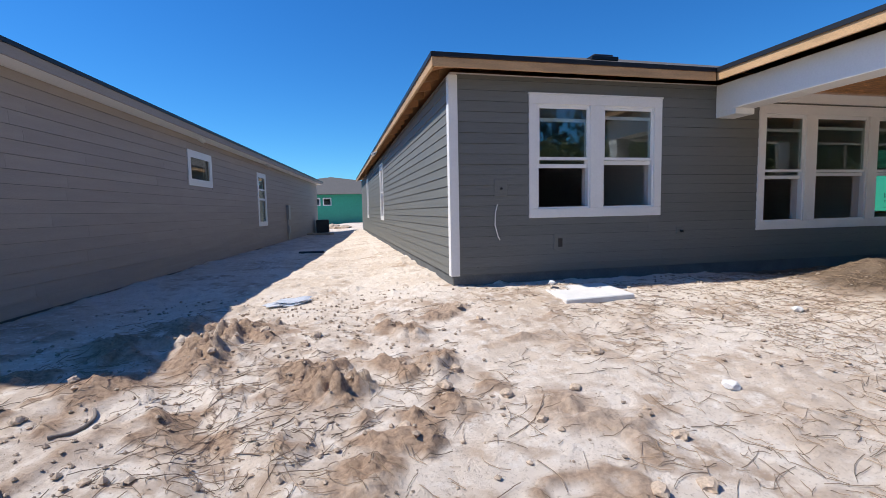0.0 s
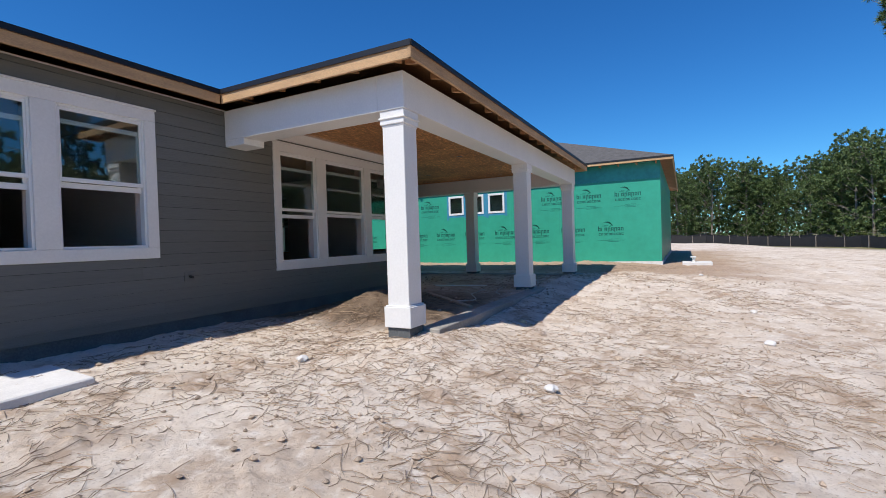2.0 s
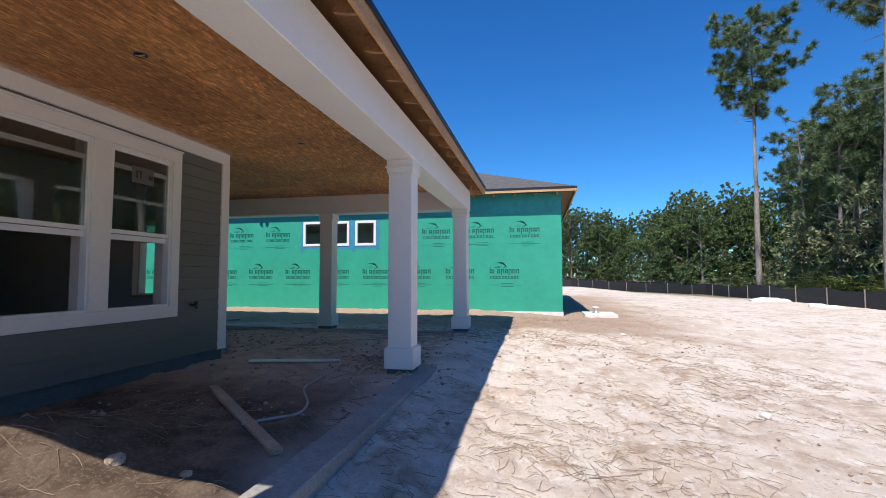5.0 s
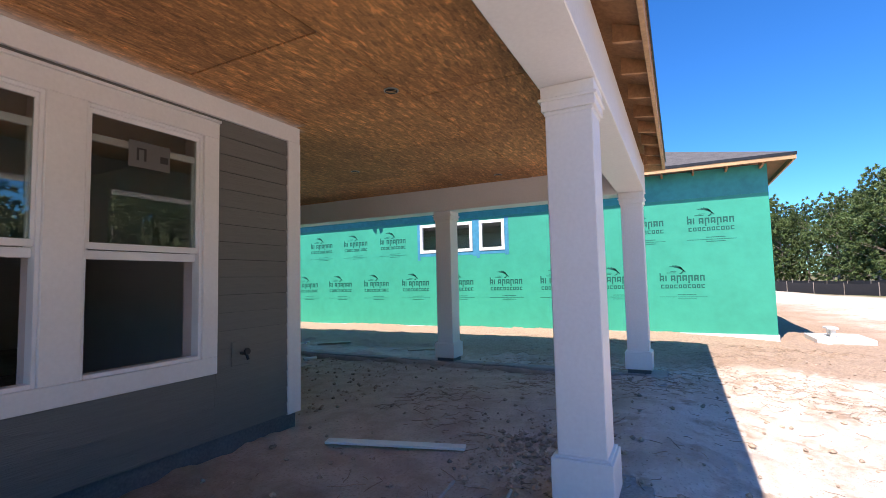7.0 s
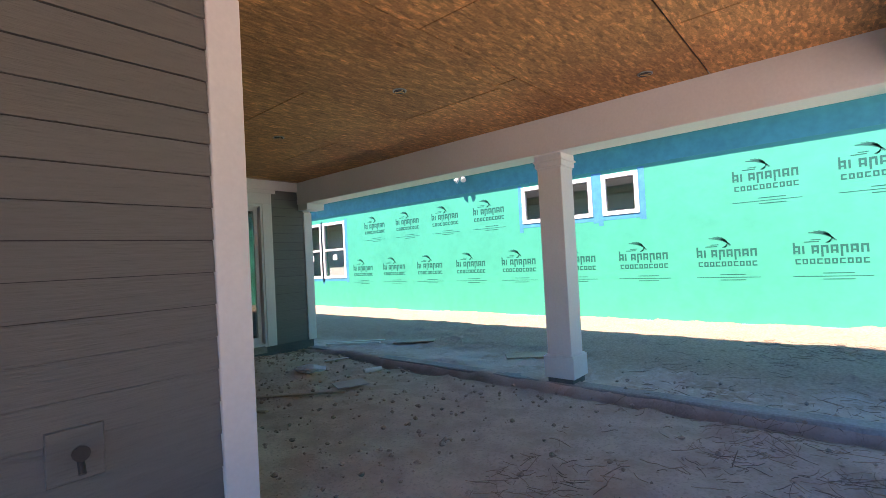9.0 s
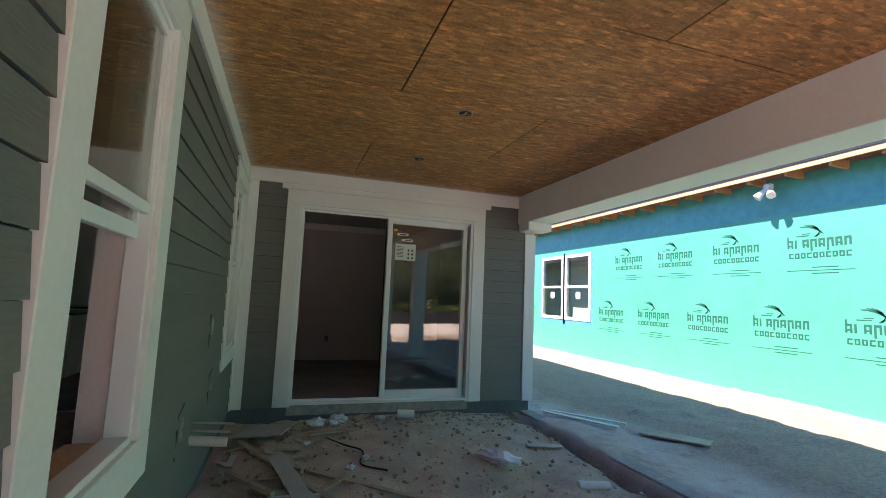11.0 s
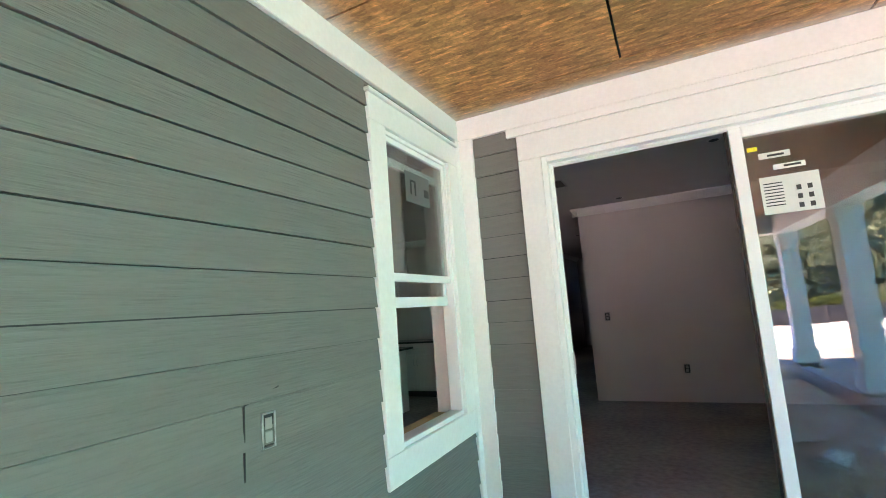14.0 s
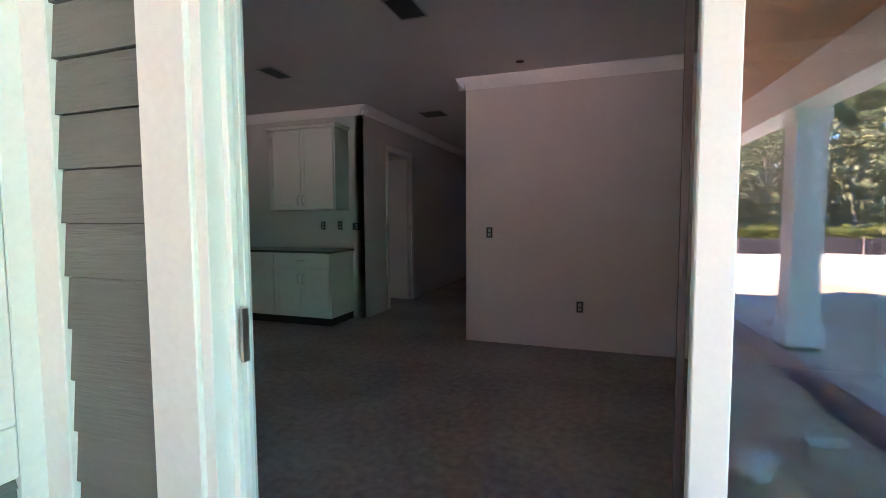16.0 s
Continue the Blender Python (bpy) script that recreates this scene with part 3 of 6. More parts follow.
siding(wall_west, "W", WX, SY + 0.10, NY, FL, 3.34, STEP, [rim(h, 0.12) for h in HW], SIDING, seed=5)

foundation = whole("foundation_stem", B(((WX + 0.006, SY + 0.006, -0.4), (RX - 0.006, DY, FL - 0.002)), ((WX + 0.006, DY + 0.006, -0.4), (EX - 0.006, NY - 0.006, FL - 0.002))), STEM,
                   "dark painted concrete foundation edge", "foundation", kind="structure")
floor = whole("floor", B(((WX + TH, SY + TH, FL - 0.1), (RX - TH, DY, FL + 0.02)), ((WX + TH, DY + 0.10, FL - 0.1), (EX - TH, NY - TH, FL + 0.02)), ((12.43, DY + 0.0, FL - 0.1), (14.70, DY + 0.10, FL + 0.018))), SLAB,
              "dusty bare concrete floor slab", "floor", kind="structure")
ceiling = whole("ceiling", B(((WX + TH, SY + TH, CE), (RX - TH, DY, CE + 0.05)), ((WX + TH, DY + TH, CE), (EX - TH, NY - TH, CE + 0.05))), CEILING,
                "plain painted room ceiling", "ceiling", kind="structure")


def trim_board(p, q, name="trim", label="white painted trim board"):
    return whole(name, B((p, q), bev=0.004), WHITE, label, "trim", kind="structure")


# corner boards and friezes
cb = 0.034
trim_board((WX - cb, SY - cb, FL - 0.01), (WX + 0.10, SY + 0.0, 3.32), "corner_trim")
trim_board((WX - cb, SY + 0.001, FL - 0.01), (WX, SY + 0.10, 3.32), "corner_trim")
trim_board((RX - 0.13, SY - cb, FL - 0.01), (RX + cb, SY, 3.125), "corner_trim")
trim_board((RX, SY + 0.001, FL - 0.01), (RX + cb, SY + 0.13, 3.125), "corner_trim")
trim_board((RX + 0.001, DY - 0.098, FL - 0.01), (RX + cb, DY - 0.03, 3.125), "corner_trim")
trim_board((RX + 0.001, DY - cb, FL - 0.01), (RX + 0.14, DY, 3.125), "corner_trim")
trim_board((EX - 0.13, DY - cb, FL - 0.01), (EX + cb, DY, 2.76), "corner_trim")
trim_board((EX, DY + 0.001, FL - 0.01), (EX + cb, DY + 0.13, 3.3), "corner_trim")
trim_board((7.0, SY - 0.03, 3.127), (RX + 0.03, SY, PC), "frieze", "white frieze board under the porch ceiling")
trim_board((RX, SY + 0.001, 3.127), (RX + 0.03, DY - 0.031, PC), "frieze", "white frieze board under the porch ceiling")
trim_board((RX + 0.001, DY - 0.03, 3.127), (15.42, DY, PC), "frieze", "white frieze board under the porch ceiling")
trim_board((12.2, DY - 0.036, 3.062), (14.95, DY - 0.001, 3.125), "frieze", "white filler board over the sliding door")

window("window_1", "S", SY, W1, 0.135, 1.425, 2.965, 2.15, 0.03, "white double window with open lower sashes in grey siding")
window("window_2", "S", SY, W2, 0.135, 1.135, 2.935, 1.97, 0.03, "white triple window with wide middle sash under the porch", glass_label=True)
window("window_3", "E", RX, [W3], 0.17, 1.22, 2.91, 2.105, 0.065, "white porch window with its lower sash raised", jamb=0.10)
window("window_4", "E", RX, [W4], 0.15, 1.22, 2.91, 2.07, 0.11, "white narrow porch window with its lower sash raised", jamb=0.10, glass_label=True)
for k, h in enumerate(HW):
    window("window_%d" % (5 + k), "W", WX, [(h[0], h[1])], 0.12, h[2], h[3], 2.1, None, "white window in the sunlit side wall")

window("window_7", "N", NY, [(9.5, 10.7)], 0.12, 1.2, 2.7, 1.95, None, "white window in the far end room")

wl = thing("wall_flood_light", "white twin flood light under the side eave", "flood light", at=(1.78, 15.31, 3.27))
part("arm", tube(bmesh.new(), (0.0, 0, 0.10), (-0.06, 0, 0.0), 0.02), PVC, wl)
for sgn in (-1, 1):
    part("lamp_head", tube(bmesh.new(), (-0.06, 0.02 * sgn, 0.0), (-0.16, 0.09 * sgn, -0.05), 0.03, 0.055, n=14), PVC, wl)

# sliding door
slider = thing("door_1", "white two-panel sliding patio door standing half open", "sliding door", kind="structure")
PD = SIDES["S"](DY)
t = 0.034
part("side_casing", B((PD(12.27, 0, FL), PD(12.43, t, 2.88)), bev=0.004), WHITE, slider)
part("side_casing", B((PD(14.70, 0, FL), PD(14.87, t, 2.88)), bev=0.004), WHITE, slider)
part("head_casing", B((PD(12.27, 0, 2.881), PD(14.87, t, 3.06)), bev=0.004), WHITE, slider)
part("door_frame", B((PD(12.43, 0.02, FL), PD(12.465, -0.115, 2.88)), (PD(14.665, 0.02, FL), PD(14.70, -0.115, 2.88)), (PD(12.465, 0.02, 2.84), PD(14.665, -0.115, 2.88)),
                     (PD(12.465, -0.035, 0.53), PD(12.485, -0.045, 2.84)), (PD(12.465, -0.075, 0.53), PD(12.485, -0.085, 2.84)),
                     (PD(12.485, -0.035, 2.82), PD(14.665, -0.045, 2.84)), (PD(12.485, -0.075, 2.82), PD(14.665, -0.085, 2.84)), bev=0.002), VINYL, slider)
part("sill_track", B((PD(12.465, 0.03, FL + 0.021), PD(14.665, -0.115, 0.53)), (PD(12.465, -0.035, 0.53), PD(14.665, -0.04, 0.55)), (PD(12.465, -0.075, 0.53), PD(14.665, -0.08, 0.55))), VINYL, slider)
ASKEW = Matrix.Translation((14.085, DY + 0.07, 0)) @ Matrix.Rotation(radians(1.4), 4, "Z") @ Matrix.Translation((-14.085, -DY - 0.07, 0))   # panels hang slightly out of square
for k, (s, e, d) in enumerate(((13.525, 14.645, -0.034), (13.535, 14.64, -0.076))):
    leaf = part("fixed_panel" if k == 0 else "sliding_panel", B((PD(s, d, 0.552), PD(s + 0.065, d - 0.032, 2.82)), (PD(e - 0.065, d, 0.552), PD(e, d - 0.032, 2.82)),
                (PD(s + 0.065, d, 2.76), PD(e - 0.065, d - 0.032, 2.82)), (PD(s + 0.065, d, 0.552), PD(e - 0.065, d - 0.032, 0.64)), bev=0.003), VINYL, slider)
    leaf.matrix_basis = ASKEW
    pane = part("pane", B((PD(s + 0.065, d - 0.014, 0.64), PD(e - 0.065, d - 0.018, 2.76))), GLASS, leaf, "large reflecting glass pane")
    pane.visible_shadow = False
part("edge_gasket", B((PD(13.508, -0.066, 0.56), PD(13.522, -0.077, 2.82))), DARK, slider)
part("latch", B((PD(12.486, -0.05, 1.42), PD(12.496, -0.072, 1.56))), STEEL, slider)
for nm, a, b, z0, z1, mat in (("yellow_label", 13.65, 13.70, 2.665, 2.69, YELLOW), ("paper_label", 13.70, 13.85, 2.61, 2.645, PAPER), ("paper_label", 13.76, 13.91, 2.54, 2.57, PAPER), ("rating_label", 13.685, 13.96, 2.29, 2.505, PAPER)):
    part(nm, B((PD(a - 0.045, -0.0455, z0), PD(b - 0.045, -0.0475, z1))), mat, slider, "printed paper label on the glass").matrix_basis = ASKEW
part("label_print", B(*[((PD(13.655, -0.0440, 2.335 + 0.018 * i), PD(13.745, -0.0454, 2.341 + 0.018 * i))) for i in range(8)],
                      *[((PD(13.805 + 0.05 * (i % 2), -0.0440, 2.31 + 0.05 * (i // 2)), PD(13.827 + 0.05 * (i % 2), -0.0454, 2.337 + 0.05 * (i // 2)))) for i in range(6)],
                      (PD(13.695, -0.0440, 2.62), PD(13.775, -0.0454, 2.632)), (PD(13.765, -0.0440, 2.55), PD(13.845, -0.0454, 2.562))), INK, slider).matrix_basis = ASKEW

# ---- porch ----
PX = (6.66, 11.34, 15.62)
PYS = 4.10
BZ = 2.92


def porch_post(x, y):
    p = thing("porch_post", "square white boxed porch column with plinth and capital", "column", "porch columns", at=(x, y, 0))
    g = min(gz(x - 0.25, y), gz(x + 0.25, y), 0.3) - 0.06
    s = 0.145
    part("shaft", B(((-s, -s, 0.62), (s, s, 2.74)), bev=0.006), WHITE, p)
    part("plinth", B(((-0.18, -0.18, 0.40), (0.18, 0.18, 0.64)), ((-0.165, -0.165, 0.64), (0.165, 0.165, 0.655)), bev=0.005), WHITE, p)
    part("capital", B(((-0.165, -0.165, 2.76), (0.165, 0.165, BZ - 0.001)), ((-0.18, -0.18, 2.82), (0.18, 0.18, 2.84)), ((-0.15, -0.15, 2.735), (0.15, 0.15, 2.76)), bev=0.004), WHITE, p)
    part("footing", B(((-0.15, -0.15, g), (0.15, 0.15, 0.40))), STEM, p, "dark concrete footing")
    return p


for x, y in ((PX[0], PYS), (PX[1], PYS), (PX[2], PYS), (PX[2], 7.15)):
    porch_post(x, y)
bw = 0.18
whole("porch_beam", B(((PX[0] - bw, PYS - bw, BZ), (PX[2] + bw, PYS + bw, 3.34)), bev=0.006), WHITE, "white boxed beam along the porch front", "beam", kind="structure")
whole("porch_beam", B(((PX[0] - bw, PYS + bw + 0.001, BZ), (PX[0] + bw, SY - 0.018, 3.34)), bev=0.006), WHITE, "white boxed beam from house wall to column", "beam", kind="structure")
whole("porch_beam", B(((PX[2] - bw - 0.06, PYS + bw + 0.001, 2.90), (PX[2] + bw - 0.06, DY - 0.001, 3.34)), bev=0.006), WHITE, "white boxed beam along the porch side", "beam", kind="structure")

trim_board((PX[0] - bw + 0.002, SY - 0.40, 2.83), (PX[0] + bw - 0.002, SY - 0.018, BZ - 0.001), "beam_bracket", "white boxed bracket under the beam's end")
trim_board((PX[2] - bw - 0.058, DY - 0.32, 2.79), (PX[2] + bw - 0.062, DY - 0.035, 2.899), "beam_bracket", "white boxed bracket under the beam's end")

# porch ceiling of board panels with open joints
bm = bmesh.new()
rnd = random.Random(5)


def osb(x0, x1, y0, y1):
    yy, row = y0, 0
    while yy < y1 - 0.02:
        ye = min(yy + 1.215, y1)
        xx = x0 - (1.22 if row % 2 else 0.0)
        while xx < x1 - 0.02:
            xs, xe = max(xx, x0), min(xx + 2.435, x1)
            if xe - xs > 0.05:
                dz = rnd.uniform(0, 0.004)
                box(bm, (xs + 0.004, yy + 0.004, PC + dz), (xe - 0.004, ye - 0.004, PC + dz + 0.012))
            xx += 2.44
        yy += 1.22
        row += 1


osb(PX[0] + bw, PX[2] - bw - 0.06, PYS + bw, SY - 0.0)
osb(RX, PX[2] - bw - 0.06, SY, DY)
whole("ceiling_porch", bm, OSB, "bare brown strand-board porch ceiling with open joints", "ceiling", kind="structure")
# black sheet added above the panels so the open joints look unlit
whole("ceiling_backing", B(((PX[0] + bw, PYS + bw, 3.33), (PX[2] - bw, SY, 3.335)), ((RX, SY, 3.33), (PX[2] - bw, DY, 3.335))), DARK, "black sheet standing in for the unlit void above the porch ceiling", "ceiling", kind="structure")


def junction_box(x, y):
    b = thing("ceiling_box", "dark round electrical box in the strand-board ceiling", "electrical box", "porch ceiling boxes", at=(x, y, PC - 0.001))
    part("ring", tube(bmesh.new(), (0, 0, -0.006), (0, 0, 0.001), 0.062, n=20), GALV, b)
    part("cavity", tube(bmesh.new(), (0, 0, -0.010), (0, 0, -0.0065), 0.050, n=20), DARK, b)
    bm2 = B(((-0.012, -0.045, -0.016), (0.0, 0.02, -0.0105)))
    part("wire", tube(bm2, (0.02, -0.03, -0.02), (-0.03, 0.03, -0.014), 0.004), LUMBER, b)
    return b


for x, y in ((11.48, 5.58), (13.6, 7.58), (13.58, 9.55), (13.58, 10.9), (8.9, 5.58), (14.9, 5.9)):
    junction_box(x, y)

# roof
SL, EZ = 0.355, 3.47


def roof_mesh(polys, lift=0.0, thick=0.04):
    bm = bmesh.new()
    for p in polys:
        top = [Vector(v) + Vector((0, 0, lift)) for v in p]
        vt = [bm.verts.new(v) for v in top]
        vb = [bm.verts.new(v - Vector((0, 0, thick))) for v in top]
        bm.faces.new(vt)
        bm.faces.new(vb[::-1])
        for i in range(len(p)):
            j = (i + 1) % len(p)
            bm.faces.new((vt[i], vb[i], vb[j], vt[j]))
    bmesh.ops.recalc_face_normals(bm, faces=bm.faces)
    return bm


def hip(x0, x1, y0, y1, ez, s):
    h = min(x1 - x0, y1 - y0) / 2
    r0, r1 = ((x0 + x1) / 2, y0 + h, ez + s * h), ((x0 + x1) / 2, y1 - h, ez + s * h)
    return [[(x0, y0, ez), (x1, y0, ez), r0], [(x1, y0, ez), (x1, y1, ez), r1, r0], [(x1, y1, ez), (x0, y1, ez), r1], [(x0, y1, ez), (x0, y0, ez), r0, r1]]


RW, RE, RS = 1.74, 16.22, 6.63
PWX, PSY = 6.20, 3.64
main_polys = hip(RW, RE, RS, NY + 0.3, EZ, SL)
ph = (RE - PWX) / 2
ap = ((PWX + RE) / 2, PSY + ph, EZ + SL * ph)
en = (ap[0], RS + ph, ap[2])
porch_polys = [[(PWX, PSY, EZ), (RE, PSY, EZ), ap], [(RE, PSY, EZ), (RE, RS, EZ), en, ap], [(PWX, RS, EZ), (PWX, PSY, EZ), ap, en]]
house_roof = thing("roof_main", "dark asphalt shingle hip roof with bare timber eaves", "roof", kind="structure")
part("shingles", roof_mesh(main_polys, 0.03, 0.02), SHINGLE, house_roof)
part("sheathing", roof_mesh(main_polys, 0.008, 0.02), RAFTER, house_roof, "bare wood roof deck")
part("porch_shingles", roof_mesh(porch_polys, 0.026, 0.02), SHINGLE, house_roof)
part("porch_sheathing", roof_mesh(porch_polys, 0.004, 0.02), RAFTER, house_roof, "bare wood roof deck")


def eave(name_parent, p, q, inward, n, tail=0.34):
    """Sub-fascia board, drip edge and rafter tails along an eave from p to q; inward: unit vector to the wall."""
    p, q, w = Vector(p), Vector(q), Vector(inward)
    d = (q - p).normalized()
    a, b = p + w * 0.006, q + w * 0.042
    part("fascia", B(((a.x, a.y, EZ - 0.135), (b.x, b.y, EZ - 0.012)), bev=0.003), LUMBER, name_parent, "bare pine sub-fascia board")
    a, b = p - w * 0.012, q + w * 0.03
    part("drip_edge", B(((a.x, a.y, EZ - 0.010), (b.x, b.y, EZ + 0.052))), DRIP, name_parent, "black metal drip edge")
    for i in range(n):
        c = p + d * ((i + 0.5) * (q - p).length / n)
        e = c + w * tail
        m = c + w * 0.044
        bm = bmesh.new()
        s = d * 0.019
        zt0, zt1 = EZ - 0.018 + 0.044 * SL, EZ - 0.018 + tail * SL
        vs = [bm.verts.new((m - s).to_tuple()[:2] + (zt0,)), bm.verts.new((e - s).to_tuple()[:2] + (zt1,)), bm.verts.new((e - s).to_tuple()[:2] + (zt1 - 0.14,)), bm.verts.new((m - s).to_tuple()[:2] + (zt0 - 0.1,)),
              bm.verts.new((m + s).to_tuple()[:2] + (zt0,)), bm.verts.new((e + s).to_tuple()[:2] + (zt1,)), bm.verts.new((e + s).to_tuple()[:2] + (zt1 - 0.14,)), bm.verts.new((m + s).to_tuple()[:2] + (zt0 - 0.1,))]
        for f in ((0, 1, 2, 3), (7, 6, 5, 4), (0, 4, 5, 1), (3, 2, 6, 7), (1, 5, 6, 2), (0, 3, 7, 4)):
            bm.faces.new([vs[k] for k in f])
        bmesh.ops.recalc_face_normals(bm, faces=bm.faces)
        part("rafter_tail", bm, RAFTER, name_parent, "bare rafter tail")


eave(house_roof, (RW, RS, 0), (PWX, RS, 0), (0, 1, 0), 7, 0.30)
eave(house_roof, (RW, RS, 0), (RW, NY, 0), (1, 0, 0), 38, 0.30)
eave(house_roof, (PWX, PSY, 0), (PWX, RS, 0), (1, 0, 0), 5, 0.27)
eave(house_roof, (PWX, PSY, 0), (RE, PSY, 0), (0, 1, 0), 17, 0.24)
eave(house_roof, (RE, PSY, 0), (RE, NY, 0), (-1, 0, 0), 42, 0.30)
rv = thing("roof_vent", "low black box vent on the shingle roof", "roof vent", at=(5.8, 9.3, EZ + SL * 2.67 + 0.0))
part("hood", B(((-0.22, -0.2, 0.02), (0.22, 0.2, 0.085)), bev=0.02), DARK, rv)
part("flange", B(((-0.3, -0.26, -0.05), (0.3, 0.3, 0.03)), bev=0.01), DRIP, rv)

# footing strip round the porch
gb = 0.06
whole("porch_footing", B(((PX[0] + 0.17, PYS - 0.36, -0.2), (PX[2] + 0.2, PYS - 0.08, 0.345)), bev=0.012), CONCRETE, "pale concrete footing strip along the porch edge", "footing", kind="structure")
whole("porch_footing", B(((PX[2] - 0.17, PYS - 0.078, -0.2), (PX[2] + 0.02, DY - 0.02, 0.345)), bev=0.012), CONCRETE, "pale concrete footing strip along the porch edge", "footing", kind="structure")

# ---- interior ----
wall("wall_great_room", "S", 15.85, 0.12, 12.0, EX - TH, FL + 0.021, CE, [], DRYWALL, "primed drywall wall facing the sliding door")
wall("wall_hall_east", "W", 12.0, 0.12, 15.971, 24.0, FL + 0.021, CE, [], DRYWALL, "primed drywall hallway wall")
wall("wall_hall_west", "E", 10.47, 0.12, 16.46, 24.0, FL + 0.021, CE, [(17.15, 17.95, FL, 2.72)], DRYWALL, "primed hallway wall with an open doorway")
wall("wall_hall_end", "S", 24.0, 0.12, 10.35, 12.12, FL + 0.021, CE, [(10.8, 11.6, FL, 2.55)], DRYWALL, "hallway end wall with a doorway")
wall("wall_kitchen", "S", 16.46, 0.12, WX + TH, 10.469, FL + 0.021, CE, [], DRYWALL, "primed kitchen back wall")
wall("wall_dining", "E", 5.85, 0.12, SY + TH, 12.55, FL + 0.021, CE, [], DRYWALL, "primed drywall partition")
wall("wall_pantry", "E", 5.55, 0.12, 13.25, 16.459, FL + 0.021, CE, [(13.75, 14.45, 0.92, 2.2)], DRYWALL, "primed wall with an empty appliance niche")
wall("wall_niche", "E", 4.95, 0.05, 13.2, 15.2, FL + 0.021, CE, [], DRYWALL, "plain back wall of the niche")
wall("wall_bedroom", "S", 19.5, 0.1, WX + TH, 10.34, FL + 0.021, CE, [], DRYWALL, "wall of the room behind the doorway")


def crown(p, q):
    p, q = Vector(p), Vector(q)
    d = (q - p).normalized()
    o = Vector((d.y, -d.x, 0))
    bm = bmesh.new()
    prof = ((0.0, -0.11), (0.012, -0.11), (0.03, -0.08), (0.07, -0.035), (0.085, -0.015), (0.085, 0.0), (0.0, 0.0))
    ends = [[bm.verts.new(e + o * a + Vector((0, 0, b))) for a, b in prof] for e in (p, q)]
    for i in range(len(prof)):
        j = (i + 1) % len(prof)
        bm.faces.new((ends[0][i], ends[0][j], ends[1][j], ends[1][i]))
    bm.faces.new(ends[0])
    bm.faces.new(ends[1][::-1])
    bmesh.ops.recalc_face_normals(bm, faces=bm.faces)
    whole("crown_trim", bm, WHITE, "white crown moulding along the ceiling", "trim", kind="structure")


crown((11.93, 15.85, CE - 0.001), (EX - TH, 15.85, CE - 0.001))
crown((12.0, 24.0, CE - 0.001), (12.0, 15.78, CE - 0.001))
crown((6.0, 16.46, CE - 0.001), (10.54, 16.46, CE - 0.001))
crown((10.47, 16.38, CE - 0.001), (10.47, 24.0, CE - 0.001))
# doorway casing and open door in the hall
dc = thing("door_2", "white hall door standing ajar in its casing", "door", kind="structure")
part("casing", B(((10.47, 17.07, FL + 0.02), (10.488, 17.15, 2.80)), ((10.47, 17.95, FL + 0.02), (10.488, 18.03, 2.80)), ((10.47, 17.15, 2.72), (10.488, 17.95, 2.80)), bev=0.004), WHITE, dc)
leaf = part("leaf", B(((10.43, 17.945, FL + 0.03), (9.65, 17.905, 2.70)), bev=0.004), CABINET, dc)
for z in (0.8, 1.6, 2.5):
    part("hinge", B(((10.455, 17.93, z), (10.469, 17.949, z + 0.09))), STEEL, leaf)


def wall_plate(side, face, a, z, label, size=(0.07, 0.115), name="outlet_box", wires=True):
    P = SIDES[side](face)
    o = thing(name, label, "outlet", at=P(a, 0, z))
    Q = SIDES[side](0)
    w, h = size[0] / 2, size[1] / 2
    part("box", B((Q(-w, 0.0005, -h), Q(-w + 0.006, 0.010, h)), (Q(w - 0.006, 0.0005, -h), Q(w, 0.010, h)), (Q(-w + 0.006, 0.0005, h - 0.006), Q(w - 0.006, 0.010, h)), (Q(-w + 0.006, 0.0005, -h), Q(w - 0.006, 0.010, -h + 0.006)), bev=0.0015), GALV, o)
    part("cavity", B((Q(-w + 0.006, 0.0005, -h + 0.006), Q(w - 0.006, 0.003, h - 0.006))), DARK, o)
    if wires:
        part("receptacle", B((Q(-0.016, 0.003, -h + 0.018), Q(0.016, 0.008, -0.004)), (Q(-0.016, 0.003, 0.004), Q(0.016, 0.008, h - 0.018)), bev=0.002), LABELGREY, o)
    return o


wall_plate("S", 15.85, 12.25, 1.64, "empty switch box in primed drywall", name="switch_box")
wall_plate("S", 15.85, 13.15, 0.92, "outlet box low in primed drywall")
wall_plate("S", 16.46, 9.86, 1.70, "outlet box above the counter")
wall_plate("S", 16.46, 10.12, 1.70, "outlet box above the counter")
wall_plate("S", 16.46, 10.36, 1.69, "double switch box above the counter", size=(0.13, 0.1), name="switch_box")
wall_plate("E", 5.85, 11.6, 1.55, "switch box in the partition", name="switch_box")
wall_plate("E", 5.85, 10.9, 0.85, "outlet box low in the partition")


def handle(parent, x, y, z, vertical=True, r=0.005):
    bm = bmesh.new()
    L = 0.06
    pts = [(x, y, z - L), (x, y - 0.025, z - L * 0.6), (x, y - 0.03, z), (x, y - 0.025, z + L * 0.6), (x, y, z + L)] if vertical else [(x - L, y, z), (x - L * 0.6, y - 0.025, z), (x, y - 0.03, z), (x + L * 0.6, y - 0.025, z), (x + L, y, z)]
    for a, b in zip(pts, pts[1:]):
        tube(bm, a, b, r, n=8)
    part("handle", bm, STEEL, parent, "bowed steel handle")


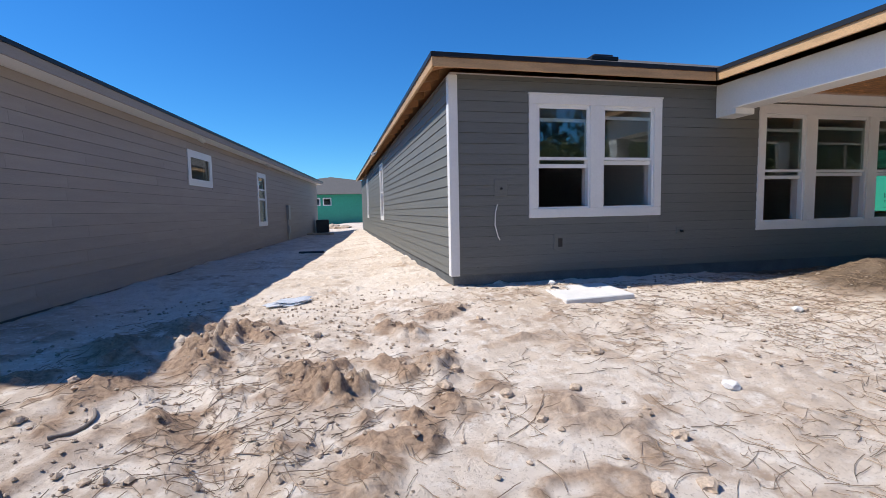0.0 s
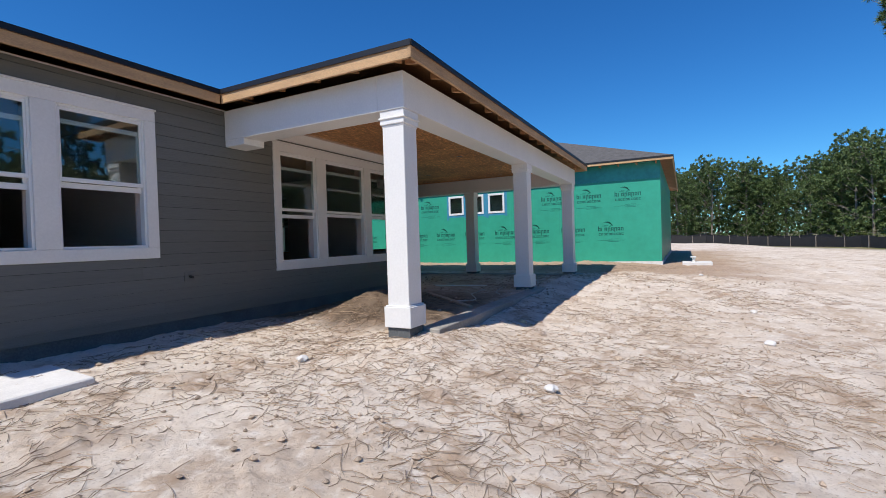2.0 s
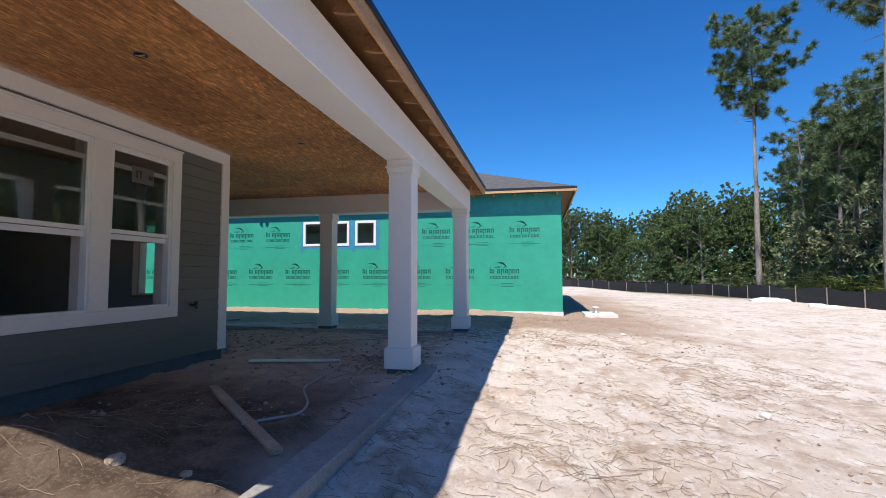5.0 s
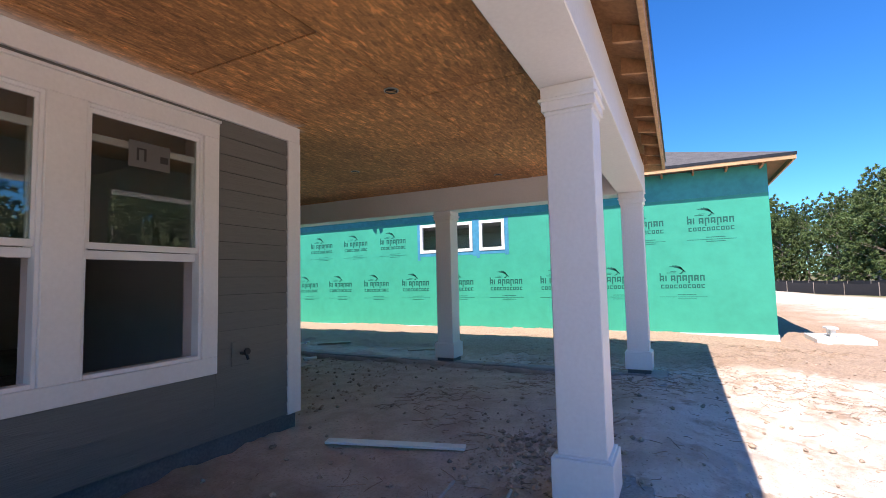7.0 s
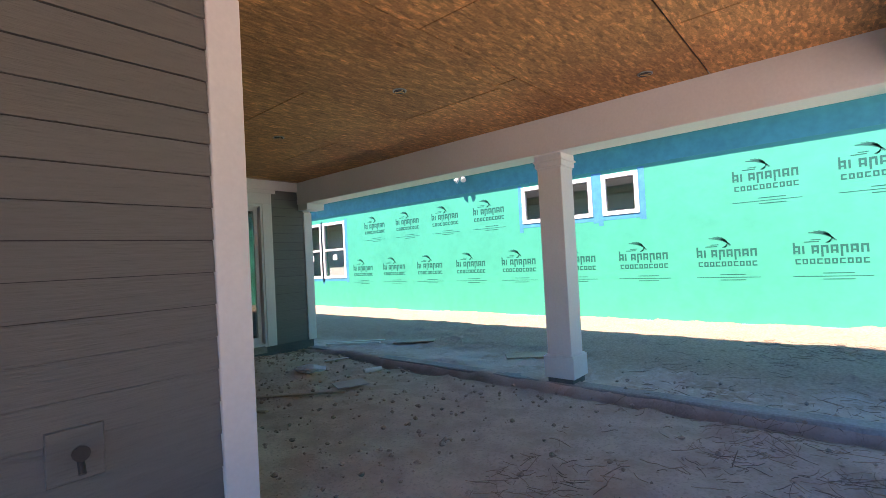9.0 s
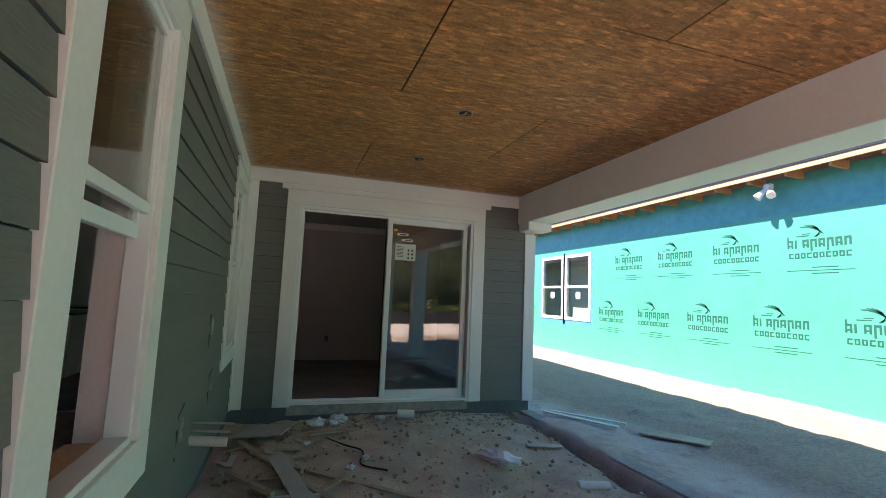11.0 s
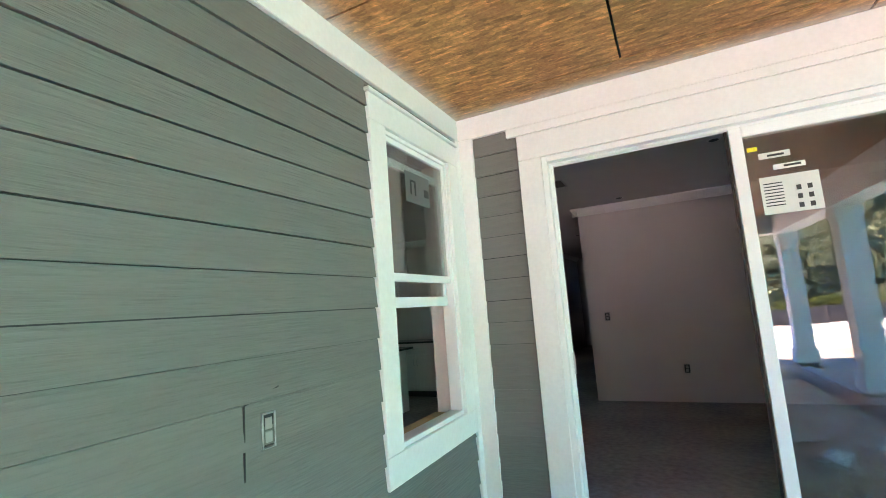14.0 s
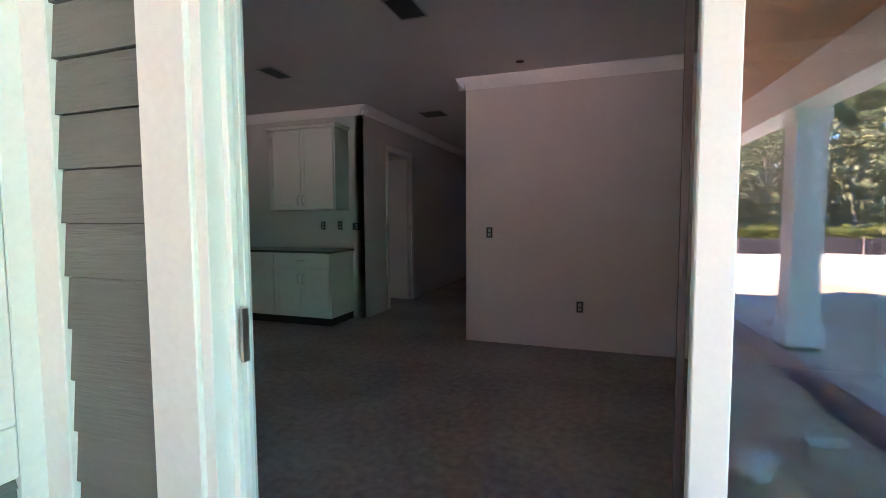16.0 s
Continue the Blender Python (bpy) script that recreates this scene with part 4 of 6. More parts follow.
def cabinet_unit(name, label, x0, x1, y0, y1, z0, z1, drawer, doors=2):
    c = thing(name, label, "cabinet", "kitchen cabinets")
    part("body", B(((x0, y0, z0), (x1, y1, z1)), bev=0.003), CABINET, c)
    if drawer:
        part("kick", B(((x0 + 0.01, y0 - 0.001, z0 - 0.09), (x1 - 0.01, y1, z0 - 0.001))), DARK, c)
        dr = part("drawer_front", B(((x0 + 0.01, y0 - 0.02, z1 - 0.17), (x1 - 0.01, y0 - 0.001, z1 - 0.015)), bev=0.003), CABINET, c)
        handle(dr, (x0 + x1) / 2, y0 - 0.02, z1 - 0.09, False)
    top = z1 - 0.19 if drawer else z1 - 0.015
    w = (x1 - x0 - 0.02) / doors
    for i in range(doors):
        a, b = x0 + 0.01 + i * w + 0.002, x0 + 0.01 + (i + 1) * w - 0.002
        d = part("cabinet_door", B(((a, y0 - 0.02, z0 + 0.015), (b, y0 - 0.001, top)), bev=0.003), CABINET, c)
        part("panel_rail", B(((a, y0 - 0.027, z0 + 0.015), (a + 0.06, y0 - 0.0205, top)), ((b - 0.06, y0 - 0.027, z0 + 0.015), (b, y0 - 0.0205, top)), ((a + 0.06, y0 - 0.027, top - 0.06), (b - 0.06, y0 - 0.0205, top)), ((a + 0.06, y0 - 0.027, z0 + 0.015), (b - 0.06, y0 - 0.0205, z0 + 0.075)), bev=0.002), CABINET, d)
        hx = (b - 0.03) if (i == 0 and doors == 2) else a + 0.03
        handle(d, hx, y0 - 0.027, (top - 0.12) if drawer else z0 + 0.12)


F0 = FL + 0.02
for x0, x1 in ((9.50, 10.30), (8.70, 9.498), (7.90, 8.698)):
    cabinet_unit("base_cabinet", "white shaker base cabinet on the kitchen wall", x0, x1, 15.93, 16.455, F0 + 0.091, F0 + 0.875, True)
whole("countertop", B(((7.88, 15.90, F0 + 0.876), (10.32, 16.458, F0 + 0.905)), bev=0.004), COUNTER, "thin dark kitchen countertop", "countertop")
cabinet_unit("wall_cabinet", "white wall cabinet with crown over the counter", 9.30, 10.26, 16.13, 16.457, 1.90, 2.90, False)
whole("cabinet_crown", B(((9.27, 16.09, 2.901), (10.29, 16.457, 2.95)), bev=0.012), CABINET, "white crown moulding on the wall cabinet", "trim", kind="structure")
island = thing("kitchen_island", "white panelled kitchen island with dark top", "kitchen island")
part("body", B(((7.2, 14.15, F0), (9.5, 14.95, F0 + 0.87)), bev=0.004), CABINET, island)
part("top", B(((7.1, 13.95, F0 + 0.871), (9.6, 15.0, F0 + 0.90)), bev=0.005), COUNTER, island, "dark stone top")
wall_plate("S", 14.15, 8.6, 0.92, "outlet in the island's side", size=(0.07, 0.115))


def ceiling_vent(x, y, w, d, label="rectangular ceiling vent opening with dark duct"):
    v = thing("ceiling_vent", label, "vent", "ceiling vents", at=(x, y, CE))
    part("cavity", B(((-w / 2, -d / 2, -0.004), (w / 2, d / 2, -0.001))), DARK, v)
    part("flange", B(((-w / 2 - 0.015, -d / 2 - 0.015, -0.007), (-w / 2, d / 2 + 0.015, -0.001)), ((w / 2, -d / 2 - 0.015, -0.007), (w / 2 + 0.015, d / 2 + 0.015, -0.001)), ((-w / 2, d / 2, -0.007), (w / 2, d / 2 + 0.015, -0.001)), ((-w / 2, -d / 2 - 0.015, -0.007), (w / 2, -d / 2, -0.001))), GALV, v)


ceiling_vent(12.08, 14.15, 0.18, 0.30)
ceiling_vent(10.33, 15.0, 0.14, 0.30)
ceiling_vent(11.14, 17.2, 0.30, 0.3)
for x, y in ((12.62, 15.47), (13.6, 13.6), (11.5, 18.6)):
    lt = thing("recessed_light", "small round recessed light fitting, unlit", "ceiling light", "recessed lights", at=(x, y, CE))
    part("ring", tube(bmesh.new(), (0, 0, -0.006), (0, 0, -0.001), 0.055, n=20), WHITE, lt)
    part("cavity", tube(bmesh.new(), (0, 0, -0.009), (0, 0, -0.0062), 0.04, n=20), DARK, lt)

# ---- porch wall fittings ----
P = SIDES["E"](RX)


def cut_line(side, face, pts, r=0.004):
    P = SIDES[side](face)
    bm = bmesh.new()
    for (a, z), (b, w) in zip(pts, pts[1:]):
        tube(bm, P(a, 0.016, z), P(b, 0.016, w), r, n=6)
    return bm


wall_plate("E", RX + 0.014, 9.33, 1.00, "steel outlet box set in grey siding", size=(0.075, 0.13))
wall_plate("E", RX + 0.014, 10.21, 1.53, "narrow outlet box set in grey siding", size=(0.06, 0.12))
wall_plate("E", RX + 0.014, 10.40, 1.04, "small pipe stub set in grey siding", size=(0.035, 0.04), wires=False)
for nm, a, z in (("caulk_seam", 9.33, 1.00), ("caulk_seam", 10.21, 1.53), ("caulk_seam", 10.40, 1.04)):
    whole(nm, cut_line("E", RX, [(a + 0.05, z + 0.14), (a - 0.10, z + 0.10), (a - 0.10, z - 0.14)]), DARK, "dark gap round a cut siding block", "seam")
pv = thing("pipe_stub", "white plastic pipe and two copper lines through siding", "pipe", at=(RX, 9.62, 0.86))
part("drain_pipe", tube(bmesh.new(), (0.0, 0.06, -0.02), (0.24, 0.06, -0.04), 0.032, n=16), PVC, pv, "short white plastic pipe")
part("copper_line", tube(bmesh.new(), (0.0, 0.02, 0.055), (0.26, 0.03, 0.03), 0.008), STEEL, pv)
part("copper_line", tube(bmesh.new(), (0.0, 0.10, 0.085), (0.27, 0.12, 0.06), 0.008), STEEL, pv)
# hose bib by the triple window
hb = thing("hose_bib", "painted block with a small outdoor tap", "tap", at=(11.13, SY, 1.13))
part("block", B(((-0.09, -0.03, -0.1), (0.09, -0.008, 0.1)), bev=0.004), SIDING, hb)
part("spout", tube(tube(bmesh.new(), (0, -0.03, 0), (0, -0.10, 0), 0.014), (0, -0.09, 0.005), (0, -0.12, -0.05), 0.012), DARK, hb)
part("wheel", tube(bmesh.new(), (0, -0.10, 0.02), (0, -0.115, 0.022), 0.028, n=12), DARK, hb)
hb2 = thing("hose_bib", "painted block with a small outdoor tap", "tap", at=(5.86, SY, 1.03))
part("block", B(((-0.07, -0.03, -0.06), (0.07, -0.008, 0.06)), bev=0.004), SIDING, hb2)
part("spout", tube(bmesh.new(), (0, -0.03, 0), (0, -0.09, -0.01), 0.018), DARK, hb2)
ob = thing("outlet_block", "painted block with a dark outlet opening", "outlet", at=(3.74, SY, 0.92))
part("block", B(((-0.10, -0.03, -0.13), (0.10, -0.008, 0.13)), bev=0.004), SIDING, ob)
part("cavity", B(((-0.035, -0.034, -0.075), (0.035, -0.0305, 0.055))), DARK, ob)
mb = thing("meter_block", "painted siding block with a pipe nipple", "block", at=(2.80, SY, 1.75))
part("block", B(((-0.10, -0.024, -0.13), (0.10, -0.008, 0.12)), bev=0.004), SIDING, mb)
part("nipple", tube(bmesh.new(), (0, -0.024, -0.02), (0, -0.05, -0.02), 0.018), DARK, mb)
wire = bmesh.new()
pts = [(2.74, SY - 0.03, 1.50), (2.70, SY - 0.05, 1.38), (2.69, SY - 0.06, 1.20), (2.74, SY - 0.05, 1.03), (2.77, SY - 0.04, 0.98)]
for a, b in zip(pts, pts[1:]):
    tube(wire, a, b, 0.008, n=8)
whole("loose_cable", wire, PVC, "short white cable hanging from the siding", "cable")

# ---- green neighbour house ----
GXF, GY0, GY1 = 19.70, 1.82, 34.0
GB, GT = 0.47, 3.95
GW = [(9.33, 9.97, 2.50, 3.24), (8.43, 9.07, 2.50, 3.24), (7.53, 8.17, 2.50, 3.24)]
GD = [(16.35, 17.45, 1.40, 3.12), (17.6, 18.7, 1.40, 3.12)]
green_house = thing("house_green", "new single-storey house wrapped in green weather sheeting", "house", kind="structure")


def wrap_wall(side, face, a0, a1, z0, z1, holes, mat, nm):
    w = wall(nm, side, face, 0.15, a0, a1, z0, z1, holes, mat, "green sheeting stretched over sheathing")
    for k in ("category", "kind"):
        del w[k]
    w.parent = green_house
    return w


wrap_wall("W", GXF, GY0, GY1, GB, 3.36, GW + GD, GREEN, "wrap_wall")
# top band of the same wrap, coloured as shaded by the eave
wrap_wall("W", GXF, GY0, GY1, 3.361, GT, [], EAVE_SHADE, "wrap_strip")
wrap_wall("S", GY0, GXF + 0.151, GXF + 13.0, GB, 3.36, [], GREEN, "wrap_wall")
wrap_wall("S", GY0, GXF + 0.151, GXF + 13.0, 3.361, GT, [], EAVE_SHADE, "wrap_strip")
part("slab_edge", B(((GXF - 0.02, GY0 - 0.02, 0.0), (GXF + 13, GY1, GB - 0.001))), PADMAT, green_house, "pale concrete slab edge")
part("room_void", B(((GXF + 0.9, GY0 + 0.4, GB + 0.01), (GXF + 1.0, GY1 - 0.2, GT))), DRYWALL, green_house, "inner partition")
PG = SIDES["W"](GXF)
for i, h in enumerate(GW + GD):
    tall = i >= 3
    wd = part("window", B((PG(h[0] - 0.03, 0.02, h[2] - 0.03), PG(h[0] + 0.05, -0.06, h[3] + 0.03)), (PG(h[1] - 0.05, 0.02, h[2] - 0.03), PG(h[1] + 0.03, -0.06, h[3] + 0.03)),
                          (PG(h[0] + 0.05, 0.02, h[3] - 0.05), PG(h[1] - 0.05, -0.06, h[3] + 0.03)), (PG(h[0] + 0.05, 0.02, h[2] - 0.03), PG(h[1] - 0.05, -0.06, h[2] + 0.05)),
                          *([(PG(h[0] + 0.05, 0.015, 2.24), PG(h[1] - 0.05, -0.05, 2.30))] if tall else []), bev=0.003), VINYL, green_house, "white vinyl window")
    pane = part("pane", B((PG(h[0] + 0.05, -0.02, h[2] + 0.05), PG(h[1] - 0.05, -0.024, h[3] - 0.05))), GLASS, wd)
    pane.visible_shadow = False
    part("flashing_tape", B((PG(h[0] - 0.14, 0.003, h[2] - 0.16), PG(h[0] - 0.031, 0.0005, h[3] + 0.08)), (PG(h[1] + 0.031, 0.003, h[2] - 0.22), PG(h[1] + 0.12, 0.0005, h[3] + 0.08)), (PG(h[0] - 0.03, 0.003, h[2] - 0.12), PG(h[1] + 0.03, 0.0005, h[2] - 0.031))), TAPE, green_house, "blue flashing tape")
    if tall:
        part("paper_label", B((PG((h[0] + h[1]) / 2 - 0.1, -0.015, 1.95), PG((h[0] + h[1]) / 2 + 0.1, -0.019, 2.12))), PAPER, wd)


def wrap_print(yc, z):
    """A maker's mark: a leaf of strokes, a bold bar of eight blocks and a thin bar below, as plain shapes."""
    bm = bmesh.new()
    f = lambda a, b, c, d: box(bm, PG(a, 0.0008, b), PG(c, 0.0035, d))
    for k in range(8):   # bold row of plain arches, some taller or dropped
        a = yc + 0.44 - k * 0.112
        up, down = (0.055 if k == 0 else 0.0), (0.05 if k in (3, 5) else 0.0)
        f(a, z - down, a - 0.027, z + 0.125 + up)
        if k != 1:
            f(a - 0.0275, z + 0.095, a - 0.088, z + 0.125)
            f(a - 0.061, z, a - 0.088, z + 0.0945)
        if k % 2 == 0:
            f(a - 0.0275, z + 0.03, a - 0.0605, z + 0.052)
    for k in range(10):  # smaller row of plain arches
        a = yc + 0.42 - k * 0.087
        f(a, z - 0.155, a - 0.02, z - 0.075)
        f(a - 0.0205, z - 0.092, a - 0.066, z - 0.075)
        f(a - 0.0205, z - 0.155, a - 0.066, z - 0.138)
        if k % 3:
            f(a - 0.046, z - 0.1375, a - 0.066, z - 0.0925)
    # crest of curved strokes
    for k in range(7):
        L, th = 0.13 + 0.022 * k, 0.1 + 0.27 * k
        for s in range(6):
            ends = []
            for u in (s / 6, (s + 1) / 6):
                ang = th + 0.9 * (u - 0.3)
                w = 0.003 + 0.011 * math.sin(math.pi * (0.1 + 0.85 * u))
                ends.append((yc + 0.07 - 0.025 * k * (1 - u) + (0.03 + L * u) * math.cos(ang) * -0.85, z + 0.165 + (0.03 + L * u) * math.sin(ang) * 0.75, w))
            (a0, b0, w0), (a1, b1, w1) = ends
            bm.faces.new([bm.verts.new(PG(x, 0.0035, y)) for x, y in ((a0, b0 - w0), (a1, b1 - w1), (a1, b1 + w1), (a0, b0 + w0))])
    f(yc + 0.30, z + 0.175, yc + 0.12, z + 0.187)
    f(yc + 0.22, z + 0.205, yc + 0.10, z + 0.215)
    for k in range(2):
        f(yc + 0.10, z - 0.30 - 0.09 * k, yc - 0.26, z - 0.29 - 0.09 * k)
    f(yc + 0.46, z - 0.345, yc - 0.46, z - 0.338)
    return bm


PITCH = 1.34
for row, (y0, zc) in enumerate(((6.9 - 4 * PITCH, 2.80), (7.5 - 4 * PITCH, 1.58))):
    for k in range(24):
        yc = y0 + k * PITCH
        lo, hi = yc - 0.55, yc + 0.55
        if lo < GY0 + 0.05 or any(h[0] - 0.15 < hi and h[1] + 0.15 > lo and h[2] - 0.2 < zc + 0.45 and h[3] > zc - 0.2 for h in GW + GD):
            continue
        part("wrap_print", wrap_print(yc, zc), PRINT, green_house, "dark green maker's mark printed on the sheeting")
groof = hip(GXF - 0.42, GXF + 13.4, GY0 - 0.42, GY1 + 0.4, 4.02, 0.38)
part("roof", roof_mesh(groof, 0.02, 0.03), SHINGLE, green_house, "grey-brown shingle hip roof")
part("soffit_deck", roof_mesh(groof, -0.012, 0.02), RAFTER, green_house)
for p, q in (((GXF - 0.42, GY0 - 0.42), (GXF - 0.38, GY1)), ((GXF - 0.379, GY0 - 0.42), (GXF + 13.4, GY0 - 0.38))):
    part("fascia", B(((*p, 3.91), (*q, 3.985))), LUMBER, green_house, "bare pine fascia")
    part("drip_edge", B(((p[0] - 0.012, p[1] - 0.012, 3.987), (*q, 4.045))), DRIP, green_house)
for i in range(50):
    y = GY0 + 0.1 + i * 0.61
    part("rafter_tail", B(((GXF - 0.379, y, 3.86), (GXF - 0.001, y + 0.038, 3.975))), RAFTER, green_house)
fl = thing("flood_light", "twin white flood light under the neighbour's eave", "flood light", at=(GXF - 0.20, 11.5, 3.78))
part("bracket", B(((-0.02, -0.06, -0.02), (0.06, 0.06, 0.07)), bev=0.01), PVC, fl)
for s in (-1, 1):
    part("lamp_head", tube(bmesh.new(), (0, 0.04 * s, -0.02), (-0.09, 0.12 * s, -0.15), 0.03, 0.065, n=14), PVC, fl)
for y in (10.9, 11.6):
    vp = thing("vent_pipe", "white plumbing vent pipe on the roof", "pipe", "vent pipes", at=(GXF + 0.9, y, 4.02 + 0.38 * 1.3))
    part("pipe", tube(bmesh.new(), (0, 0, -0.1), (0, 0, 0.32), 0.05, n=12), PVC, vp)
hp = thing("equipment_pad", "small pale concrete pad with a pipe stub", "concrete pad", at=(20.3, 0.75, 0.36))
part("slab", B(((-0.55, -0.45, -0.12), (0.55, 0.45, 0.05)), bev=0.01), PADMAT, hp)
part("pipe", tube(bmesh.new(), (-0.1, 0.1, 0.05), (-0.1, 0.1, 0.199), 0.05), PVC, hp)
part("pipe", tube(bmesh.new(), (0.12, 0.1, 0.05), (0.12, 0.1, 0.199), 0.05), PVC, hp)
part("cap", B(((-0.2, 0.02, 0.2), (0.2, 0.2, 0.24)), bev=0.01), PVC, hp)

# ---- tan neighbour house ----
NA, NL = math.atan2(2.6, 23.6), 24.0
tan_m = Matrix.Translation((-3.35, 7.4, -0.18)) @ Matrix.Rotation(-NA, 4, "Z")
tan_house = thing("house_tan", "finished tan lap-sided house with dark shingle roof", "house", kind="structure")
tan_house.matrix_world = tan_m
NB = 0.42
NH = [(4.9, 6.1, 2.42, 3.0), (10.5, 11.4, 1.30, 2.94)]


def tan_part(name, bm, mat, label=""):
    return part(name, bm, mat, tan_house, label)


tw = wall("wall_tan", "E", 0.0, 0.15, -2.15, NL, NB, 3.45, NH, TAN, "shaded tan lap-sided side wall")
for k in ("category", "kind"):
    del tw[k]
tw.parent = tan_house
for side, f, a, b in (("S", -2.15, -11.0, -0.151), ("N", NL, -11.0, -0.151)):
    w2 = wall("end_wall", side, f, 0.15, a, b, NB, 3.45, [], TAN, "tan end wall")
    for k in ("category", "kind"):
        del w2[k]
    w2.parent = tan_house
siding(tan_house, "E", 0.0, -2.15, NL, NB, 3.42, 0.18, [rim(h, 0.12) for h in NH], TAN, seed=9)
tan_part("slab_edge", B(((-11, -2.14, -0.3), (-0.012, NL - 0.01, NB - 0.001))), STEM, "dark foundation edge")
for h in NH:
    Q = SIDES["E"](0.0)
    t = 0.12
    wd = tan_part("window", B((Q(h[0] - t, 0, h[2] - t), Q(h[0] + 0.04, 0.03, h[3] + t)), (Q(h[1] - 0.04, 0, h[2] - t), Q(h[1] + t, 0.03, h[3] + t)), (Q(h[0] + 0.04, 0, h[3] - 0.04), Q(h[1] - 0.04, 0.03, h[3] + t)), (Q(h[0] + 0.04, 0, h[2] - t), Q(h[1] - 0.04, 0.03, h[2] + 0.04)),
                              *([(Q(h[0] + 0.04, -0.02, 2.1), Q(h[1] - 0.04, 0.02, 2.17)), (Q(h[0] + 0.04, -0.02, 2.45), Q(h[1] - 0.04, 0.02, 2.5))] if h[2] < 2 else [])), VINYL, "white cased window")
    pane = part("pane", B((Q(h[0] + 0.04, -0.02, h[2] + 0.04), Q(h[1] - 0.04, -0.024, h[3] - 0.04))), GLASS, wd)
    pane.visible_shadow = False
troof = hip(-11.4, 0.34, -2.5, NL + 0.35, 3.56, 0.36)
tan_part("roof", roof_mesh(troof, 0.02, 0.03), SHINGLE, "dark shingle hip roof")
tan_part("soffit", B(((-0.001, -2.5, 3.425), (0.33, NL + 0.3, 3.44)), ((-11.3, -2.5, 3.425), (-0.002, -2.151, 3.44))), WHITE, "white vented soffit")
tan_part("fascia", B(((0.33, -2.5, 3.42), (0.35, NL + 0.34, 3.555)), ((-11.3, -2.52, 3.42), (0.35, -2.501, 3.555))), TAN, "tan fascia")
tan_part("drip_edge", B(((0.30, -2.53, 3.557), (0.37, NL + 0.35, 3.61)), ((-11.3, -2.54, 3.557), (0.299, -2.49, 3.61))), DRIP)
em = tan_part("electric_meter", B(((0.016, 14.75, 1.35), (0.15, 15.1, 1.98)), ((0.016, 14.85, 0.75), (0.13, 15.05, 1.05)), bev=0.01), GALV, "grey electric meter box and conduit")
part("conduit", tube(tube(bmesh.new(), (0.05, 14.92, 0.3), (0.05, 14.92, 1.4), 0.03), (0.05, 15.02, 0.2), (0.05, 15.02, 0.8), 0.03), GALV, em)
for u in (5.2, 11.2):
    tan_part("flood_lamp", tube(bmesh.new(), (0.15, u, 3.40), (0.24, u + 0.06, 3.33), 0.05), PVC)
ac = thing("air_conditioner", "dark outdoor air-conditioning unit by the wall", "air conditioner", at=tuple(tan_m @ Vector((0.5, 22.6, 0.3))))
part("casing", B(((-0.38, -0.38, 0.0), (0.38, 0.38, 0.9)), bev=0.03), DARK, ac)
part("grille", B(*[((-0.385, -0.30 + 0.09 * i, 0.08), (-0.37, -0.26 + 0.09 * i, 0.82)) for i in range(7)]), GALV, ac)

# ---- far house at the end of the passage ----
far = thing("house_far", "distant house in green sheeting with grey roof", "house", kind="structure")
fw = wall("far_wall", "S", 52.0, 0.2, -14, 14, 0.2, 3.4, [(-3.2 + 1.15 * i, -2.3 + 1.15 * i, 2.2, 3.05) for i in range(3)], GREEN, "green sheeted wall")
for k in ("category", "kind"):
    del fw[k]
fw.parent = far
for i in range(3):
    a = -3.2 + 1.15 * i
    wd = part("window", B(((a, 51.96, 2.2), (a + 0.1, 52.1, 3.05)), ((a + 0.8, 51.96, 2.2), (a + 0.9, 52.1, 3.05)), ((a + 0.1, 51.96, 2.95), (a + 0.8, 52.1, 3.05)), ((a + 0.1, 51.96, 2.2), (a + 0.8, 52.1, 2.3))), VINYL, far)
    part("pane", B(((a + 0.1, 52.03, 2.3), (a + 0.8, 52.04, 2.95))), GLASS, wd)
part("back_wall", B(((-14, 53.5, 0.2), (14, 53.6, 3.4))), DRYWALL, far)
part("roof", roof_mesh(hip(-15, 15, 51.5, 64, 3.42, 0.36), 0.0, 0.05), SHINGLE, far)

# ---- debris and small things ----
rnd = random.Random(11)


def rough_lump(r, seed, flat=0.6, sub=2):
    rr = random.Random(seed)
    bm = bmesh.new()
    bmesh.ops.create_icosphere(bm, subdivisions=sub, radius=r)
    off = Vector((rr.uniform(0, 50), rr.uniform(0, 50), 0))
    for v in bm.verts:
        n = noise.fractal(v.co * (1.6 / r) + off, 0.9, 2.1, 4)
        v.co *= 1 + 0.42 * n
        v.co.z *= flat
    return bm


pad = whole("concrete_pad", bmesh.new(), PADMAT, "rough white concrete pad lying on the sand by the wall", "concrete pad")
bm = bmesh.new()
box(bm, (-0.46, -0.42, -0.05), (0.46, 0.42, 0.035), 0.012)
bm.to_mesh(pad.data)
bm.free()
pad.matrix_world = pose(3.62, 5.98, 0.30, 1, -2, -3)
whole_l = rough_lump(0.05, 3)
ob = whole("concrete_crumb", whole_l, PADMAT, "white crumb of concrete on the pad's edge", "rubble")
ob.location = (3.3, 6.3, 0.41)


def plank(name, a, b, w, t, mat, label, cat="board", lift=0.0, group=""):
    """A board lying on the ground from a to b."""
    a, b = Vector((*a, gz(*a) + lift)), Vector((*b, gz(*b) + lift))
    d = b - a
    bm = B(((0, -w / 2, 0.0), (d.length, w / 2, t)), bev=min(t, w) * 0.12)
    ob = whole(name, bm, mat, label, cat, group)
    ob.matrix_world = Matrix.Translation(a) @ d.to_track_quat("X", "Z").to_matrix().to_4x4()
    return ob


